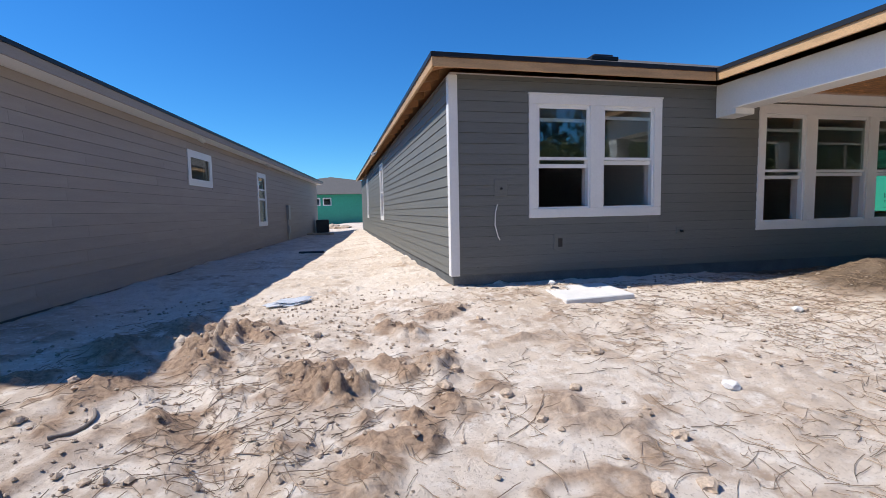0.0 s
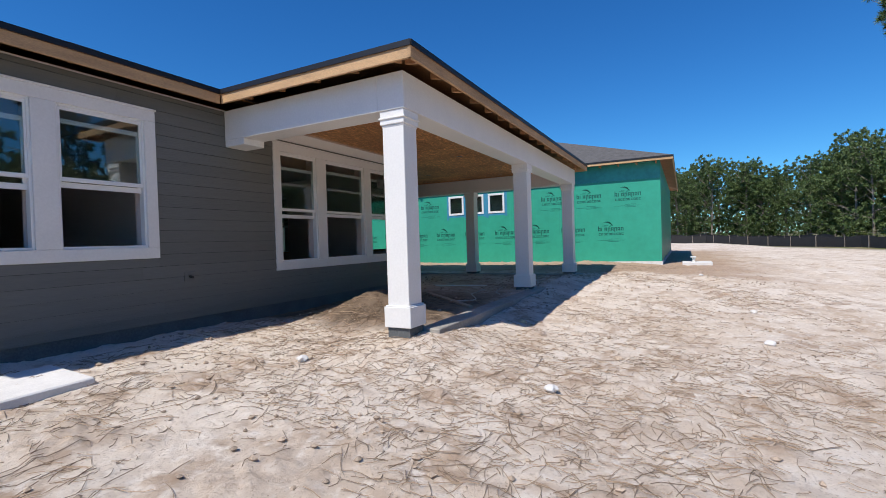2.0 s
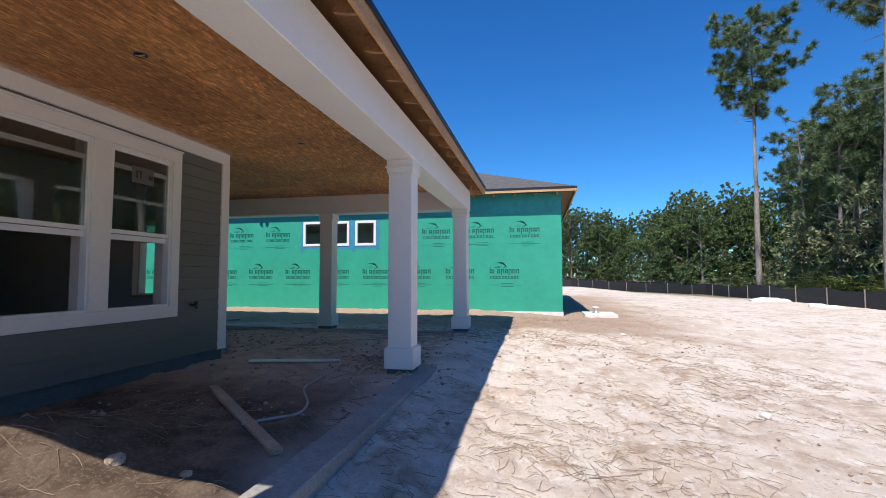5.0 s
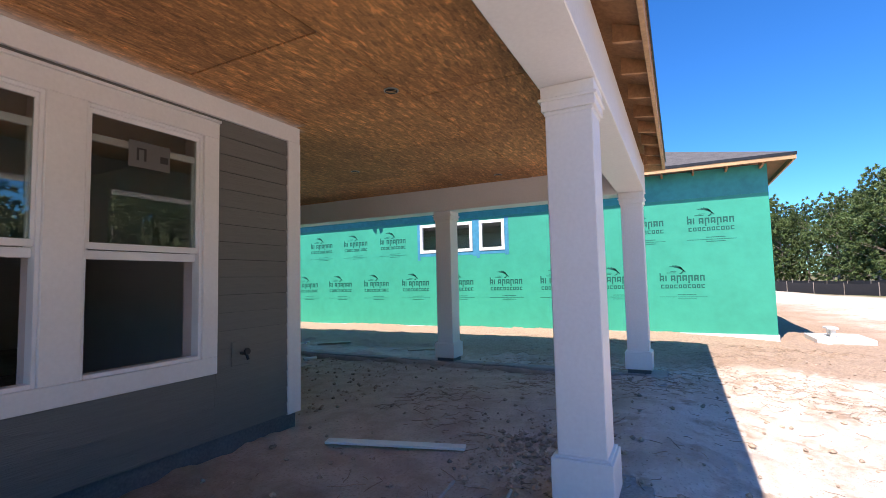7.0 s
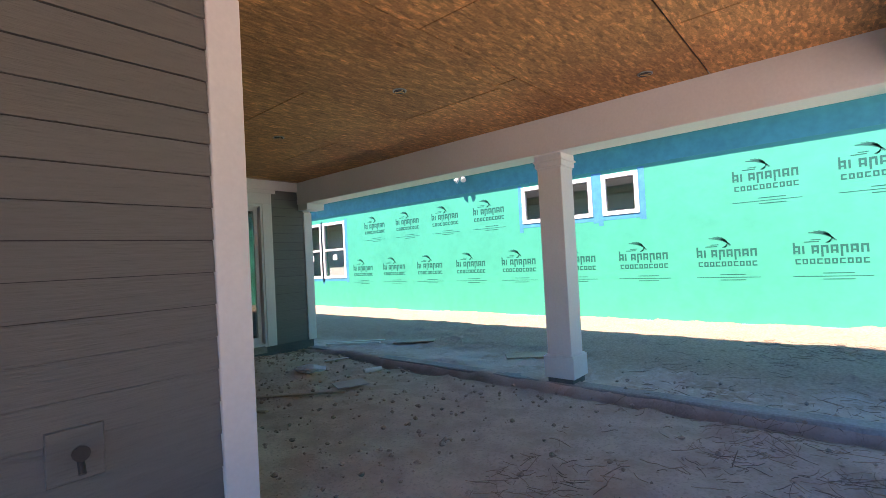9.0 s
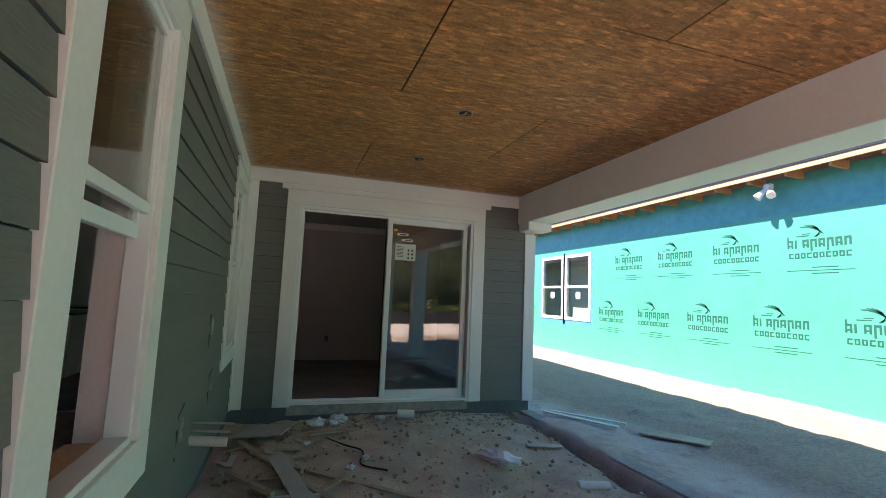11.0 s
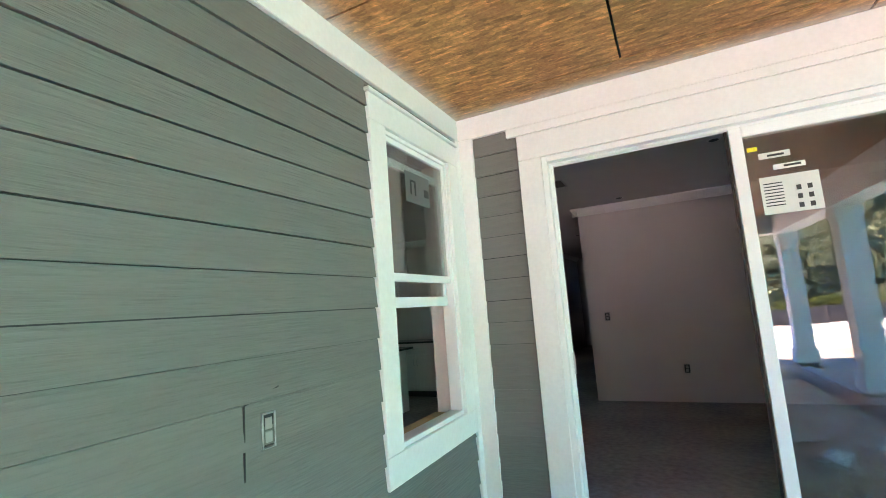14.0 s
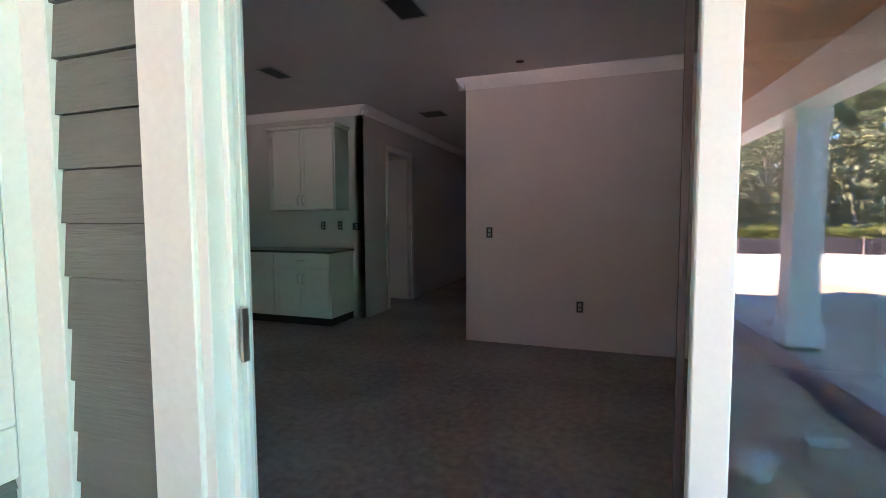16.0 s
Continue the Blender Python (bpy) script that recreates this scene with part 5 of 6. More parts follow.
plank("timber_stud", (10.05, 5.72), (8.7, 4.18), 0.09, 0.04, BOARD, "weathered timber stud lying on dirt under the porch", lift=0.02)
plank("trim_offcut", (11.50, 6.30), (11.86, 5.16), 0.10, 0.02, PVC, "long white painted trim offcut on the dirt", lift=0.02)
plank("fibre_board", (12.26, 11.1), (12.60, 9.45), 0.14, 0.012, FIBRE, "pale fibre-cement board offcut on the spoil heap", lift=0.03)
plank("timber_lath", (12.02, 11.1), (13.05, 9.1), 0.05, 0.022, BOARD, "thin timber lath across the debris", lift=0.03)
plank("timber_lath", (12.5, 10.4), (14.0, 9.1), 0.045, 0.02, BOARD, "thin timber lath half buried in dirt", lift=0.005)
plank("timber_lath", (12.0, 10.3), (12.35, 9.7), 0.04, 0.03, BOARD, "short timber lath beside the wall", lift=0.05)
plank("cement_sheet", (12.02, 11.35), (12.45, 11.2), 0.42, 0.012, FIBRE, "tilted tan cement sheet leaning on the heap", lift=0.06)
plank("cement_plate", (14.05, 9.36), (14.40, 9.22), 0.30, 0.012, FIBRE, "grey cement sheet offcut on dirt", lift=0.02)
plank("cement_offcut", (14.75, 10.55), (15.1, 10.45), 0.09, 0.012, FIBRE, "small cement siding offcut", lift=0.015)
plank("metal_strip", (15.75, 11.9), (16.15, 10.9), 0.06, 0.02, PVC, "pale metal strip beside the footing", lift=0.03)
plank("metal_strip", (15.88, 11.9), (16.35, 11.0), 0.05, 0.02, PVC, "pale metal strip beside the footing", lift=0.03)
plank("flat_board", (16.3, 8.4), (16.75, 7.8), 0.30, 0.02, BOARD, "flat board half sunk in the sand", lift=0.01)
plank("flat_board", (16.4, 10.8), (16.8, 10.2), 0.25, 0.02, BOARD, "flat board half sunk in the sand", lift=0.01)
for i in range(26):
    x, y = rnd.uniform(11.95, 12.8), rnd.uniform(9.5, 11.8)
    a = rnd.uniform(0, 6.3)
    L = rnd.uniform(0.12, 0.4)
    plank("wood_scrap", (x, y), (min(14, max(11.9, x + L * math.cos(a))), y + L * math.sin(a) * 0.6), rnd.uniform(0.02, 0.07), rnd.uniform(0.008, 0.02), rnd.choice((BOARD, FIBRE, BOARD)), "small scrap of cut siding or wood", lift=0.02, group="wood scraps")
for i, (x, y, r) in enumerate(((12.75, 11.65, 0.13), (13.0, 11.72, 0.12), (12.92, 11.6, 0.08), (13.5, 11.78, 0.07), (12.62, 10.9, 0.05), (13.1, 10.45, 0.05), (12.95, 10.3, 0.06))):
    o = whole("plastic_wrap", rough_lump(r * 0.75, 40 + i, 0.5, 3), PLASTIC, "crumpled piece of clear plastic wrap on dirt", "plastic scrap", "plastic scraps")
    o.location = (x, y, gz(x, y) + r * 0.3)
bagm = rough_lump(0.10, 77, 0.55, 3)
for v in bagm.verts:
    v.co.x *= 1.9
o = whole("plastic_bag", bagm, PLASTIC, "white crumpled bag lying on the dirt", "bag")
o.matrix_world = pose(14.25, 10.2, gz(14.25, 10.2) + 0.05, 0, 0, -50)
rl = thing("tape_roll", "small white paper roll on its side", "roll", at=(13.78, 11.7, gz(13.78, 11.7) + 0.06))
part("roll", tube(bmesh.new(), (-0.1, 0.02, 0), (0.09, -0.02, 0), 0.05, n=18), PVC, rl)
part("core", tube(bmesh.new(), (0.0901, -0.0202, 0), (0.094, -0.021, 0), 0.025, n=14), DARK, rl)


def cable(name, pts, r, mat, label):
    bm = bmesh.new()
    P3 = [Vector((x, y, gz(x, y) + r)) for x, y in pts]
    fine = []
    for i in range(len(P3) - 1):
        p0, p1, p2, p3 = P3[max(i - 1, 0)], P3[i], P3[i + 1], P3[min(i + 2, len(P3) - 1)]
        for s in range(5):
            u = s / 5
            fine.append(0.5 * ((2 * p1) + (p2 - p0) * u + (2 * p0 - 5 * p1 + 4 * p2 - p3) * u * u + (3 * p1 - p0 - 3 * p2 + p3) * u ** 3))
    fine.append(P3[-1])
    rings = []
    for i, c in enumerate(fine):
        d = (fine[min(i + 1, len(fine) - 1)] - fine[max(i - 1, 0)]).normalized()
        sd = d.cross(Vector((0, 0, 1))).normalized()
        up = sd.cross(d)
        rings.append([bm.verts.new(c + sd * (r * math.cos(q * math.pi / 4)) + up * (r * math.sin(q * math.pi / 4))) for q in range(8)])
    for g0, g1 in zip(rings, rings[1:]):
        for q in range(8):
            bm.faces.new((g0[q], g0[(q + 1) % 8], g1[(q + 1) % 8], g1[q]))
    bm.faces.new(rings[0])
    bm.faces.new(rings[-1][::-1])
    bmesh.ops.recalc_face_normals(bm, faces=bm.faces)
    whole(name, bm, mat, label, "cable")


cable("drip_hose", [(11.3, 5.0), (10.75, 4.95), (10.4, 4.9), (9.95, 4.62), (9.55, 4.5), (9.35, 4.62), (9.1, 4.72)], 0.012, FIBRE, "thin pale hose snaking over the dirt")
cable("drip_hose", [(11.2, 4.55), (10.7, 4.5), (10.5, 4.35)], 0.011, FIBRE, "short thin pale hose on the dirt")
cable("extension_cable", [(12.8, 11.0), (12.95, 10.75), (13.1, 10.6), (13.05, 10.35), (13.25, 10.2)], 0.008, DARK, "short black cord in the debris")
o = whole("black_block", B(((-0.4, -0.12, 0), (0.35, 0.12, 0.16)), bev=0.02), DARK, "dark block of scrap on the shaded sand", "block")
o.location = (-0.3, 15.0, 0.12)
cable("thick_root", [(-1.27, 3.55), (-1.16, 3.62), (-1.12, 3.75), (-1.17, 3.88)], 0.011, BARK, "dark root lying on the sand")
plank("scrap_pallet", (-1.0, 26.0), (0.2, 25.5), 0.5, 0.1, BOARD, "low heap of boards in the passage", lift=0.05)
for i in range(7):
    x, y = rnd.uniform(0.0, 1.2), rnd.uniform(33, 38)
    o = whole("debris_lump", rough_lump(rnd.uniform(0.25, 0.5), 90 + i, 0.6), CLOD, "lump of building debris at the passage end", "rubble", "debris lumps")
    o.location = (x, y, gz(x, y))

o = whole("plastic_sheet", rough_lump(0.19, 510, 0.22, 4), PLASTIC, "flattened clear plastic sheet on the sand", "plastic scrap")
o.matrix_world = pose(-0.22, 6.9, gz(-0.22, 6.9) + 0.02, 0, 0, 40) @ Matrix.Diagonal((1.7, 0.9, 1, 1))
o = whole("plastic_tube", tube(bmesh.new(), (-0.13, 0, 0), (0.13, 0, 0), 0.035, 0.03, n=14), PVC, "short white plastic tube offcut on the dirt", "pipe")
o.matrix_world = pose(14.85, 9.6, gz(14.85, 9.6) + 0.03, 0, 0, -15)
# larger clods one can count, near the start of the walk
for i in range(46):
    x = rnd.uniform(-1.6, 2.6) if i < 30 else rnd.uniform(1.0, 9.0)
    y = rnd.uniform(2.0, 5.8) if i < 30 else rnd.uniform(1.6, 5.0)
    r = rnd.uniform(0.018, 0.055)
    o = whole("dirt_clod", rough_lump(r, 200 + i, 0.7), CLOD, "crumbly tan dirt clod on pale sand", "dirt clod", "dirt clods")
    o.location = (x, y, gz(x, y) + r * 0.2)
for i, (x, y) in enumerate(((5.47, 4.6), (6.0, 2.2), (3.2, 3.2), (9.0, 0.2), (16.3, 0.75), (11.5, 0.1))):
    o = whole("white_stone", rough_lump(0.06, 300 + i, 0.6), PADMAT, "small white lump of concrete on sand", "rubble", "concrete lumps")
    o.location = (x, y, gz(x, y) + 0.02)


def scatter_lumps(name, n, area, rmin, rmax, mat, label, seed):
    g = np.random.default_rng(seed)
    ico = [(0, 0, 1), (0.89, 0, 0.45), (0.28, 0.85, 0.45), (-0.72, 0.53, 0.45), (-0.72, -0.53, 0.45), (0.28, -0.85, 0.45), (0, 0, -0.6)]
    fc = [(0, 1, 2), (0, 2, 3), (0, 3, 4), (0, 4, 5), (0, 5, 1), (6, 2, 1), (6, 3, 2), (6, 4, 3), (6, 5, 4), (6, 1, 5)]
    base = np.array(ico)
    vs, fs = [], []
    xs, ys = area(g, n)
    zs = ground_z(xs, ys)
    rs = rmin + (rmax - rmin) * g.random(n) ** 4
    for i in range(n):
        v = base * (rs[i] * (0.7 + 0.6 * g.random((7, 3)))) + np.array([xs[i], ys[i], zs[i]])
        k = len(vs)
        vs.extend(v.tolist())
        fs.extend([(a + k, b + k, c + k) for a, b, c in fc])
    tagged(raw(name, vs, fs, mat), label, "rubble", kind="stuff")


def yard(g, n):
    x, y = g.uniform(-2.5, 17.5, n * 3), g.uniform(-1.5, 6.8, n * 3)
    keep = (vnoise(x, y, 0.8) + 0.5 * vnoise(x, y, 2.5) + 0.35 * g.standard_normal(n * 3) * 0.5) > 0.02
    x, y = x[keep], y[keep]
    return x[:n], y[:n]


def rutted(g, n):
    return g.normal(-0.3, 1.1, n), g.uniform(1.6, 7.5, n)


def column_foot(g, n):
    return g.normal(12.1, 0.45, n), g.normal(4.55, 0.3, n)


def porch_area(g, n):
    return g.uniform(11.9, 15.3, n), 12.0 - 5 * g.random(n) ** 1.5


scatter_lumps("soil_crumbs", 3200, yard, 0.004, 0.035, CLOD, "scattered soil crumbs on the sand", 21)
scatter_lumps("rut_crumbs", 3000, rutted, 0.004, 0.027, CLOD, "broken soil crumbs along a wheel rut", 22)
scatter_lumps("root_litter", 900, column_foot, 0.006, 0.045, CLOD, "dark crumbs and torn roots by a column foot", 24)
scatter_lumps("porch_rubble", 2600, porch_area, 0.004, 0.034, CLOD, "rubble and grit on the porch dirt", 23)


def straw(name, n, area, label, seed, lmin=0.06, lmax=0.28, w=0.0014):
    g = np.random.default_rng(seed)
    xs, ys = area(g, n)
    n = len(xs)
    th = g.uniform(0, 2 * np.pi, n)
    L = lmin + (lmax - lmin) * g.random(n) ** 2
    bend = g.normal(0, 0.16, n)
    vs, fs = [], []
    S = 5
    for s in range(S):
        u = (s / (S - 1) - 0.5) * L
        ang = th + bend * (s / (S - 1) - 0.5) * 2
        cx, cy = xs + np.cos(ang) * u, ys + np.sin(ang) * u
        z = ground_z(cx, cy) + 0.004 + 0.008 * g.random(n)
        nxv, nyv = -np.sin(ang) * w, np.cos(ang) * w
        vs.append(np.stack([np.stack([cx - nxv, cy - nyv, z], 1), np.stack([cx, cy, z + 0.004], 1), np.stack([cx + nxv, cy + nyv, z], 1)], 1))
    V = np.stack(vs, 1).reshape(-1, 3)
    k = np.arange(n) * S * 3
    for s in range(S - 1):
        for c in range(2):
            a = k + s * 3 + c
            fs.append(np.stack([a, a + 1, a + 4, a + 3], 1))
    tagged(raw(name, V.tolist(), np.concatenate(fs).tolist(), STRAW), label, "pine needles", kind="stuff")


def straw_yard(g, n):
    x, y = g.uniform(-2.0, 18.5, n * 3), g.uniform(-2.0, 6.6, n * 3)
    d = vnoise(x, y, 0.6) + 0.6 * vnoise(x, y, 1.9) + 0.25 * sstep(1.5, 3.5, x) - 0.35 * sstep(7.5, 11, x)
    keep = d + 0.25 * g.standard_normal(n * 3) > 0.12
    return x[keep][:n], y[keep][:n]


straw("pine_needle_litter", 14000, straw_yard, "dry brown pine needles strewn over the sand", 31)
straw("twig_litter", 140, straw_yard, "thin dry twigs on the sand", 32, 0.2, 0.6, 0.004)


# ---- trees ----
def ribbons(g, centres, count, length, width, spread_up=0.3):
    """Blades radiating from clump centres, as thin triangles with a fold."""
    m = len(centres) * count
    c = np.repeat(np.asarray(centres), count, 0)
    d = g.standard_normal((m, 3))
    d[:, 2] += spread_up
    d /= np.linalg.norm(d, axis=1, keepdims=True)
    side = np.cross(d, g.standard_normal((m, 3)))
    side /= np.linalg.norm(side, axis=1, keepdims=True) + 1e-6
    L = (length * g.uniform(0.6, 1.2, (m, 1)))
    a = c + d * L * 0.08
    tip = c + d * L
    v = np.stack([a + side * width, tip, a - side * width], 1).reshape(-1, 3)
    f = np.arange(m * 3).reshape(-1, 3)
    return v, f


def trunk_mesh(bm, h, r0, r1, lean, seed, n=9):
    rr = random.Random(seed)
    prev = Vector((0, 0, -0.3))
    pts = [prev]
    for i in range(1, 9):
        t_ = i / 8
        pts.append(Vector((lean[0] * t_ ** 1.3 + rr.uniform(-0.05, 0.05), lean[1] * t_ ** 1.3 + rr.uniform(-0.05, 0.05), h * t_)))
    for i, (a, b) in enumerate(zip(pts, pts[1:])):
        ra, rb = r0 + (r1 - r0) * i / 8, r0 + (r1 - r0) * (i + 1) / 8
        tube(bm, a, b, ra, rb, n)
    return pts


def pine(name, h, crown_from, radius, seed, label, lean=(0.3, 0.1), limbs=26, blades=46, r0=0.22):
    g = np.random.default_rng(seed)
    rr = random.Random(seed)
    tr = tagged(new(name), label, "tree", "pines")
    bm = bmesh.new()
    pts = trunk_mesh(bm, h, r0, 0.04, lean, seed)
    clumps = []
    for k in range(limbs):
        t_ = crown_from + (1 - crown_from) * (k + rr.random()) / limbs
        z = h * t_
        i = min(7, int(t_ * 8))
        base = pts[i].lerp(pts[i + 1], t_ * 8 - i)
        a = k * 2.4 + rr.uniform(-0.5, 0.5)
        shape = math.sin(math.pi * min(1, 0.25 + 0.75 * (1 - (t_ - crown_from) / (1 - crown_from)))) ** 0.6
        reach = radius * (0.25 + 0.75 * shape) * rr.uniform(0.55, 1.1)
        mid = base + Vector((math.cos(a) * reach * 0.55, math.sin(a) * reach * 0.55, reach * rr.uniform(-0.02, 0.16)))
        end = base + Vector((math.cos(a) * reach, math.sin(a) * reach, reach * rr.uniform(0.15, 0.45)))
        tube(bm, base, mid, 0.05, 0.035, 5)
        tube(bm, mid, end, 0.035, 0.012, 5)
        for s in range(7):
            u = rr.uniform(0.45, 1.08)
            q = base.lerp(mid, u / 0.55) if u < 0.55 else mid.lerp(end, (u - 0.55) / 0.45)
            clumps.append((q.x + rr.gauss(0, 0.30), q.y + rr.gauss(0, 0.30), q.z + rr.gauss(0.12, 0.2)))
    for k in range(5):   # dead stubs lower down
        t_ = crown_from * rr.uniform(0.6, 1.0)
        i = min(7, int(t_ * 8))
        base = pts[i].lerp(pts[i + 1], t_ * 8 - i)
        a = rr.uniform(0, 6.28)
        tube(bm, base, base + Vector((math.cos(a) * 1.3, math.sin(a) * 1.3, rr.uniform(-0.1, 0.4))), 0.03, 0.008, 5)
    part("trunk", bm, BARK, tr)
    v, f = ribbons(g, clumps, int(blades * 1.3), 0.46, 0.02)
    cr = raw("crown", v.tolist(), f.tolist(), NEEDLE)
    cr.parent = tr
    return tr


def broadleaf(name, h, radius, seed, label, clumps=70, blades=60, low=0.2, mat=None):
    g = np.random.default_rng(seed)
    rr = random.Random(seed)
    tr = tagged(new(name), label, "tree", "woodland trees")
    bm = bmesh.new()
    pts = trunk_mesh(bm, h * 0.8, 0.16, 0.05, (rr.uniform(-0.4, 0.4), rr.uniform(-0.4, 0.4)), seed, 7)
    cs = []
    for k in range(clumps):
        t_ = low + (1 - low) * rr.random() ** 0.8
        rad = radius * (0.5 + 0.6 * math.sin(math.pi * (0.15 + 0.8 * t_))) * math.sqrt(rr.random())
        a = rr.uniform(0, 6.28)
        c = Vector((math.cos(a) * rad, math.sin(a) * rad, h * t_))
        cs.append(c)
        if k % 4 == 0:
            tube(bm, (0, 0, c.z * 0.75), c, 0.05, 0.012, 5)
    part("trunk", bm, BARK, tr)
    cc = np.array([(c.x, c.y, c.z) for c in cs])
    sub = np.repeat(cc, 5, 0) + g.normal(0, 0.55, (len(cc) * 5, 3))
    v, f = ribbons(g, sub, blades // 3, 0.36, 0.085, 0.2)
    cr = raw("crown", v.tolist(), f.tolist(), mat or LEAF)
    cr.parent = tr
    return tr


def palmetto(seed):
    g = np.random.default_rng(seed)
    rr = random.Random(seed)
    vs, fs = [], []
    for k in range(22):
        a, tilt = rr.uniform(0, 6.28), rr.uniform(0.3, 1.2)
        L = rr.uniform(0.6, 1.3)
        hub = Vector((math.cos(a) * math.sin(tilt) * L, math.sin(a) * math.sin(tilt) * L, math.cos(tilt) * L * 0.9))
        out = Vector((math.cos(a), math.sin(a), 0.2)).normalized()
        sd = Vector((-math.sin(a), math.cos(a), 0))
        for q in range(11):
            fa = (q - 5) * 0.26
            d = (out * math.cos(fa) + sd * math.sin(fa) + Vector((0, 0, -0.15 + rr.uniform(-0.1, 0.1)))).normalized()
            w = d.cross(Vector((0, 0, 1))).normalized() * 0.025
            n0 = len(vs)
            for p in (hub, hub + d * 0.3 + w, hub + d * 0.65, hub + d * 0.3 - w):
                vs.append(tuple(p))
            fs.append((n0, n0 + 1, n0 + 2, n0 + 3))
        n0 = len(vs)
        vs.extend([(0.01, 0, 0), (-0.01, 0, 0), tuple(hub)])
        fs.append((n0, n0 + 1, n0 + 2))
    ob = raw("palmetto", vs, fs, PALM)
    return tagged(ob, "low yellow-green palmetto shrub at the wood's edge", "shrub", "palmettos")


PINE_L = "tall slender pine with a sparse high crown"
big_pine = pine("pine_tree", 20.5, 0.66, 3.3, 3, "tall lone pine with a bare trunk and open crown", (0.5, -0.3), 46, 120, 0.21)
big_pine.location = (43.3, -13.0, 0)
near_pine = pine("pine_tree", 24.0, 0.55, 4.6, 8, "tall leaning pine with dead lower branches", (-2.0, 0.2), 38, 100, 0.20)
near_pine.location = (30.7, -13.1, 0)
proto = [pine("pine_tree", h, cf, r, s, PINE_L, ln, 20, 64, 0.15) for h, cf, r, s, ln in ((14.5, 0.5, 2.5, 21, (0.4, 0.2)), (12.5, 0.5, 2.2, 22, (-0.3, 0.3)), (15.5, 0.6, 2.3, 23, (0.2, -0.4)))]
broad = [broadleaf("broadleaf_tree", h, r, s, "dense dark green woodland tree", 90, 75, 0.03) for h, r, s in ((12.5, 3.2, 51), (14.0, 3.6, 52), (11.0, 3.0, 53))]
for i, p in enumerate(proto):
    p.location = (49 + 3 * i, -19 - 2 * i, 0)
for i, p in enumerate(broad):
    p.location = (92, -8 + 5 * i, 0)
rnd = random.Random(77)


def put(lib, x, y, smin=0.85, smax=1.15):
    s = rnd.uniform(smin, smax)
    o = copy_thing(rnd.choice(lib), Matrix.Identity(4))
    o.matrix_basis = Matrix.Translation((x, y, gz(x, y) if abs(x) < 100 else 0)) @ Matrix.Rotation(rnd.uniform(0, 6.28), 4, "Z") @ Matrix.Diagonal((s, s, s, 1))


def along(line, n, depth):
    segs = [(Vector(a), Vector(b)) for a, b in zip(line, line[1:])]
    tot = sum((b - a).length for a, b in segs)
    for i in range(n):
        d = tot * (i + rnd.random()) / n
        for a, b in segs:
            L = (b - a).length
            if d <= L:
                p = a.lerp(b, d / L)
                nrm = Vector(((b - a).y, -(b - a).x)).normalized()
                p = p + nrm * rnd.uniform(0, depth)
                yield p.x, p.y
                break
            d -= L


EDGE = [(110, 60), (102, 25), (96, 0), (86, -14), (66, -19), (48, -19), (34, -21), (18, -22), (2, -23), (-18, -23)]
for x, y in along(EDGE[:5], 115, -22):
    put(broad, x, y, 0.78, 1.06)
for x, y in along([(72, -27), (50, -31), (28, -33), (2, -33), (-20, -33)], 70, -12):
    put(broad, x, y, 0.55, 0.85)
for x, y in along([(60, -21), (47, -18), (37, -18), (24, -19)], 60, -13):
    put(proto, x, y, 0.7, 1.1)
for x, y in along(EDGE[6:], 26, -8):
    put(proto, x, y, 0.7, 1.1)
brush = [broadleaf("brush_tree", h, r, s, "light green brushy young tree with gaps", 34, 60, 0.05, BRUSH) for h, r, s in ((5.0, 1.7, 71), (6.5, 1.6, 72))]
for i, p in enumerate(brush):
    p.location = (20 + 4 * i, -19, 0)
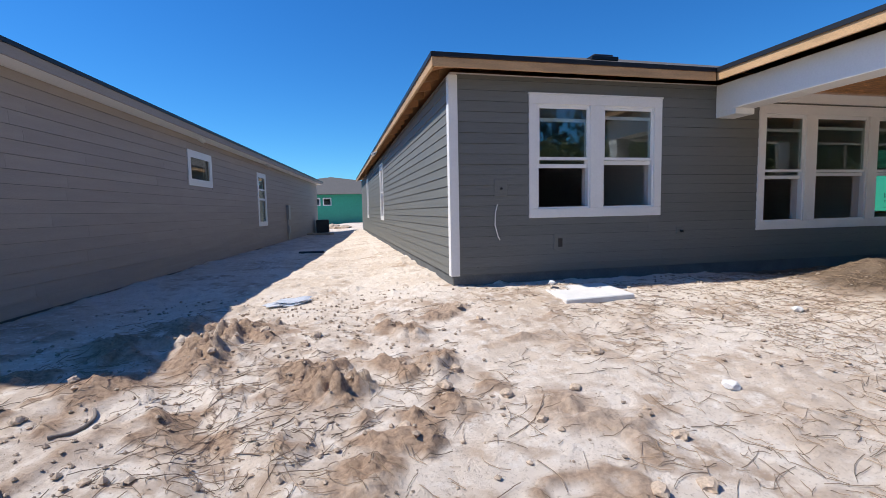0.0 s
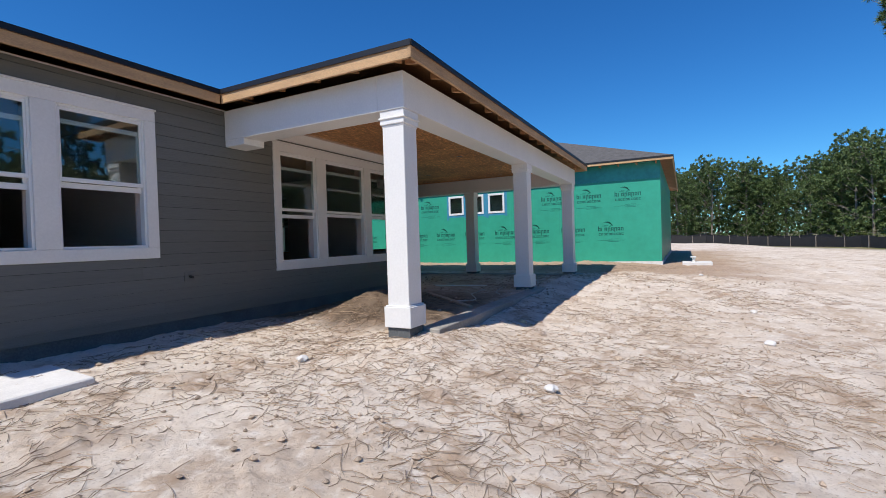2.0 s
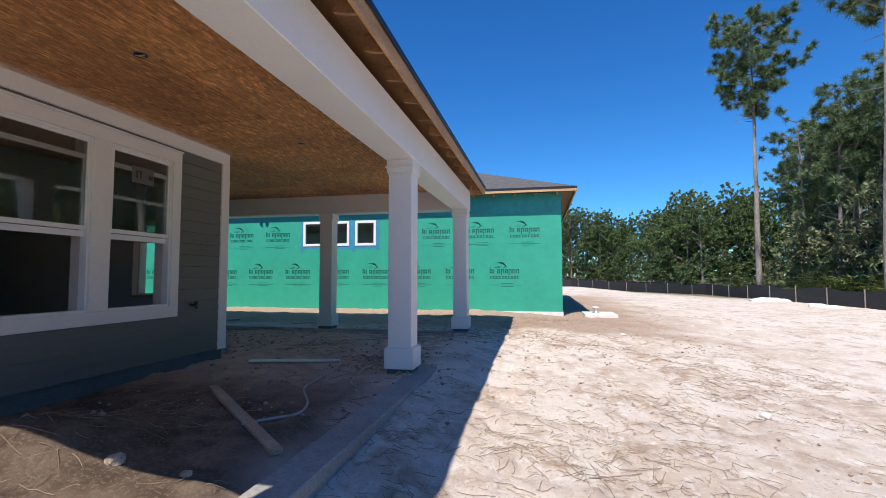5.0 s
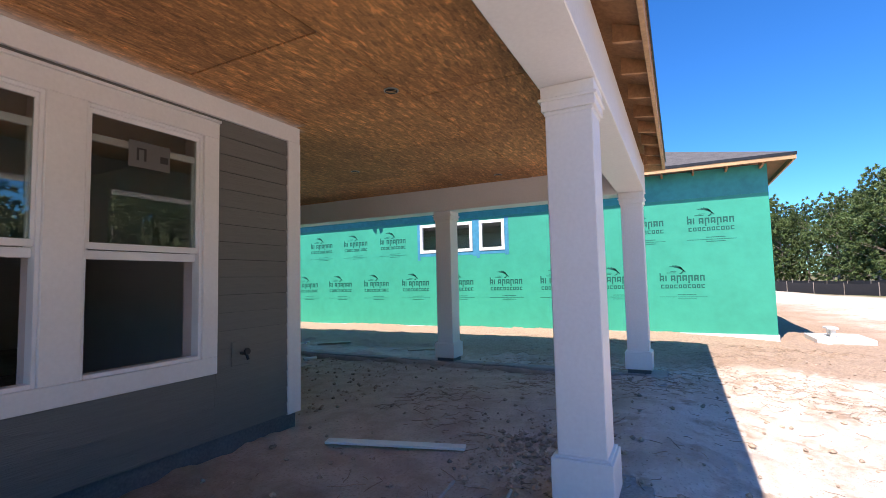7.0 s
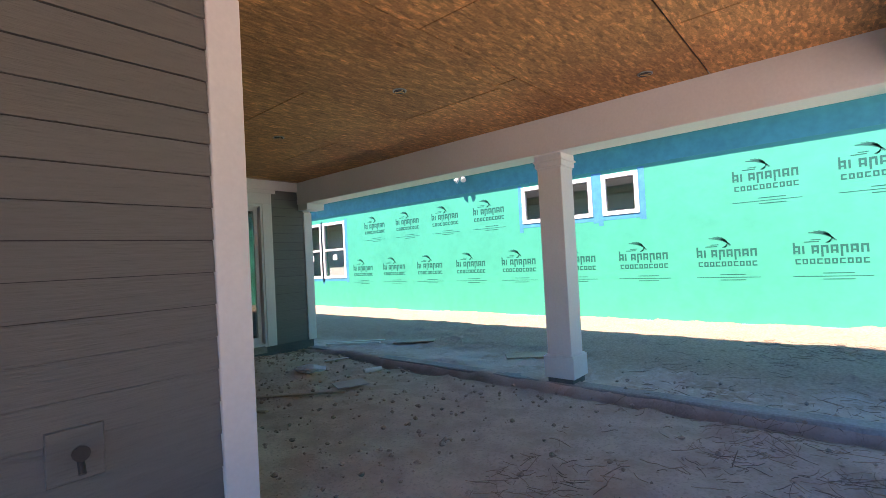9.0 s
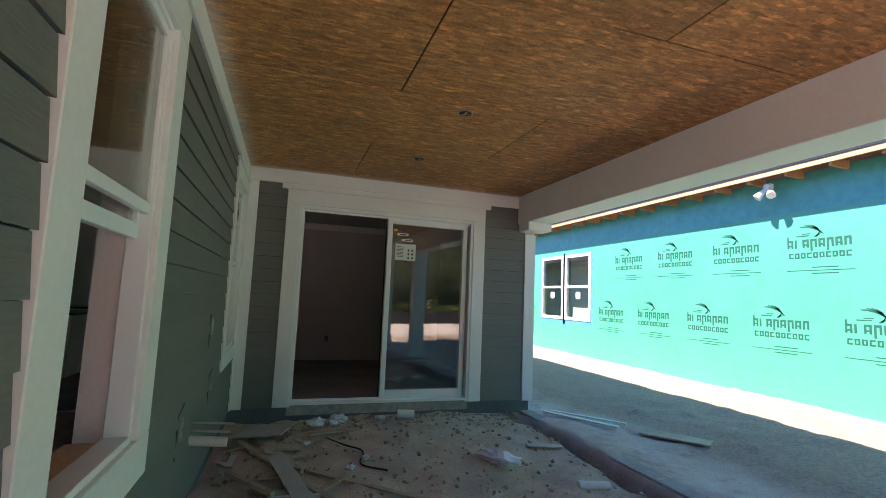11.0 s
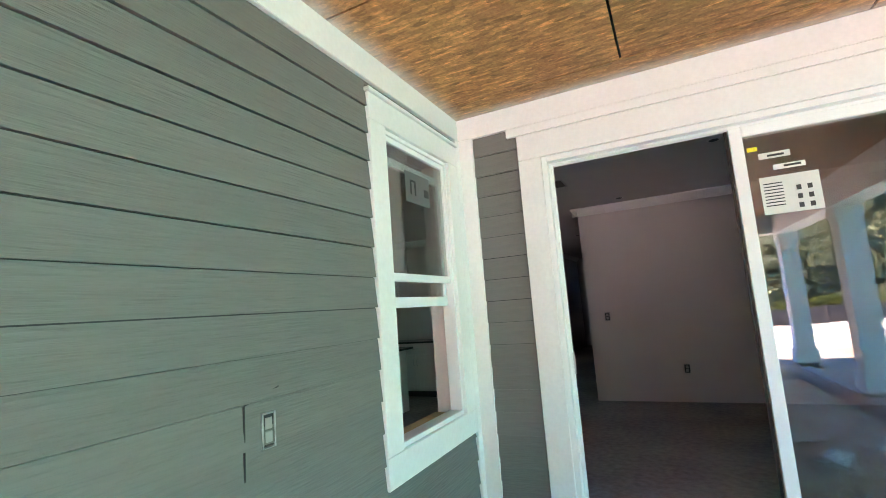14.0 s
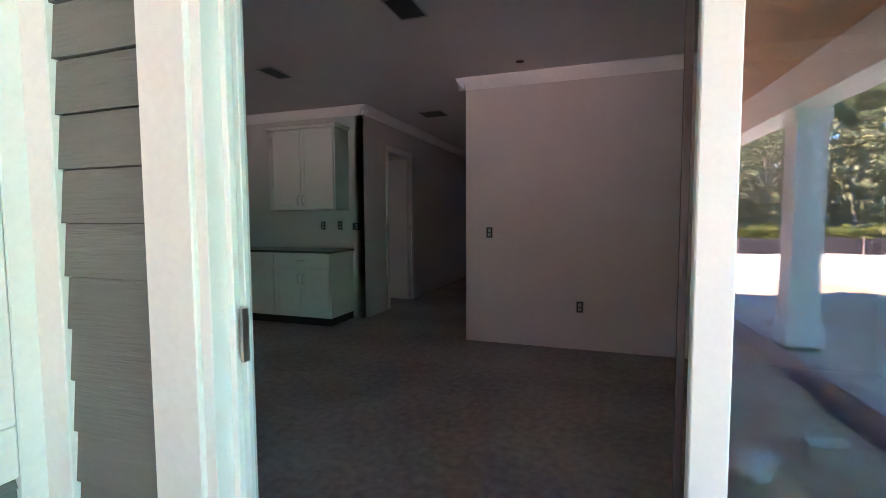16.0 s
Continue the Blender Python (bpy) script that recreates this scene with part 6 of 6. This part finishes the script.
for x, y in along([(52, -17), (34, -17.5), (18, -18), (2, -19), (-18, -19.5)], 75, -5):
    put(brush, x, y, 0.7, 1.2)
pm = [palmetto(61), palmetto(62)]
for i, p in enumerate(pm):
    p.location = (44 + i, -13.6, 0.1)
for x, y in along([(56, -13.5), (44, -13.2), (33, -13.6), (22, -14.8), (5, -16.5), (-15, -17.5)], 150, -5):
    put(pm, x, y, 0.9, 1.7)


def silt_fence(name, line, h):
    f = thing(name, "low black fabric silt fence on wooden stakes", "fence")
    bm = bmesh.new()
    pts = []
    for (x0, y0), (x1, y1) in zip(line, line[1:]):
        n = max(1, int(math.hypot(x1 - x0, y1 - y0) / 1.2))
        pts += [(x0 + (x1 - x0) * i / n, y0 + (y1 - y0) * i / n) for i in range(n)]
    pts.append(line[-1])
    prev = None
    for x, y in pts:
        z = gz(x, y)
        a, b = bm.verts.new((x, y, z - 0.1)), bm.verts.new((x, y, z + h * rnd.uniform(0.82, 1.05)))
        c = bm.verts.new((x + 0.02, y - 0.03, b.co.z))
        e = bm.verts.new((x + 0.02, y - 0.03, z - 0.1))
        if prev:
            bm.faces.new((prev[0], a, b, prev[1]))
            bm.faces.new((prev[1], b, c, prev[2]))
            bm.faces.new((prev[2], c, e, prev[3]))
        prev = (a, b, c, e)
    part("fabric", bm, FABRIC, f)
    for x, y in pts[::2]:
        z = gz(x, y)
        part("stake", B(((x - 0.02, y + 0.005, z - 0.1), (x + 0.02, y + 0.045, z + h + 0.03))), BARK, f)


silt_fence("silt_fence", [(62, 8), (60, -1), (46, -10.3), (34, -11.6), (22, -12.8), (6, -14.6), (-18, -16)], 0.85)
silt_fence("silt_fence", [(82, 6), (72, -3.5), (52, -10.2)], 0.95)
for i in range(12):
    x, y = 33 + rnd.uniform(-3, 5), -10.6 + rnd.uniform(-0.6, 0.5)
    o = whole("sand_heap", rough_lump(rnd.uniform(0.25, 0.5), 400 + i, 0.35), PADMAT, "low heap of white sand by the silt fence", "sand heap", "sand heaps")
    o.location = (x, y, gz(x, y))

lay_siding()
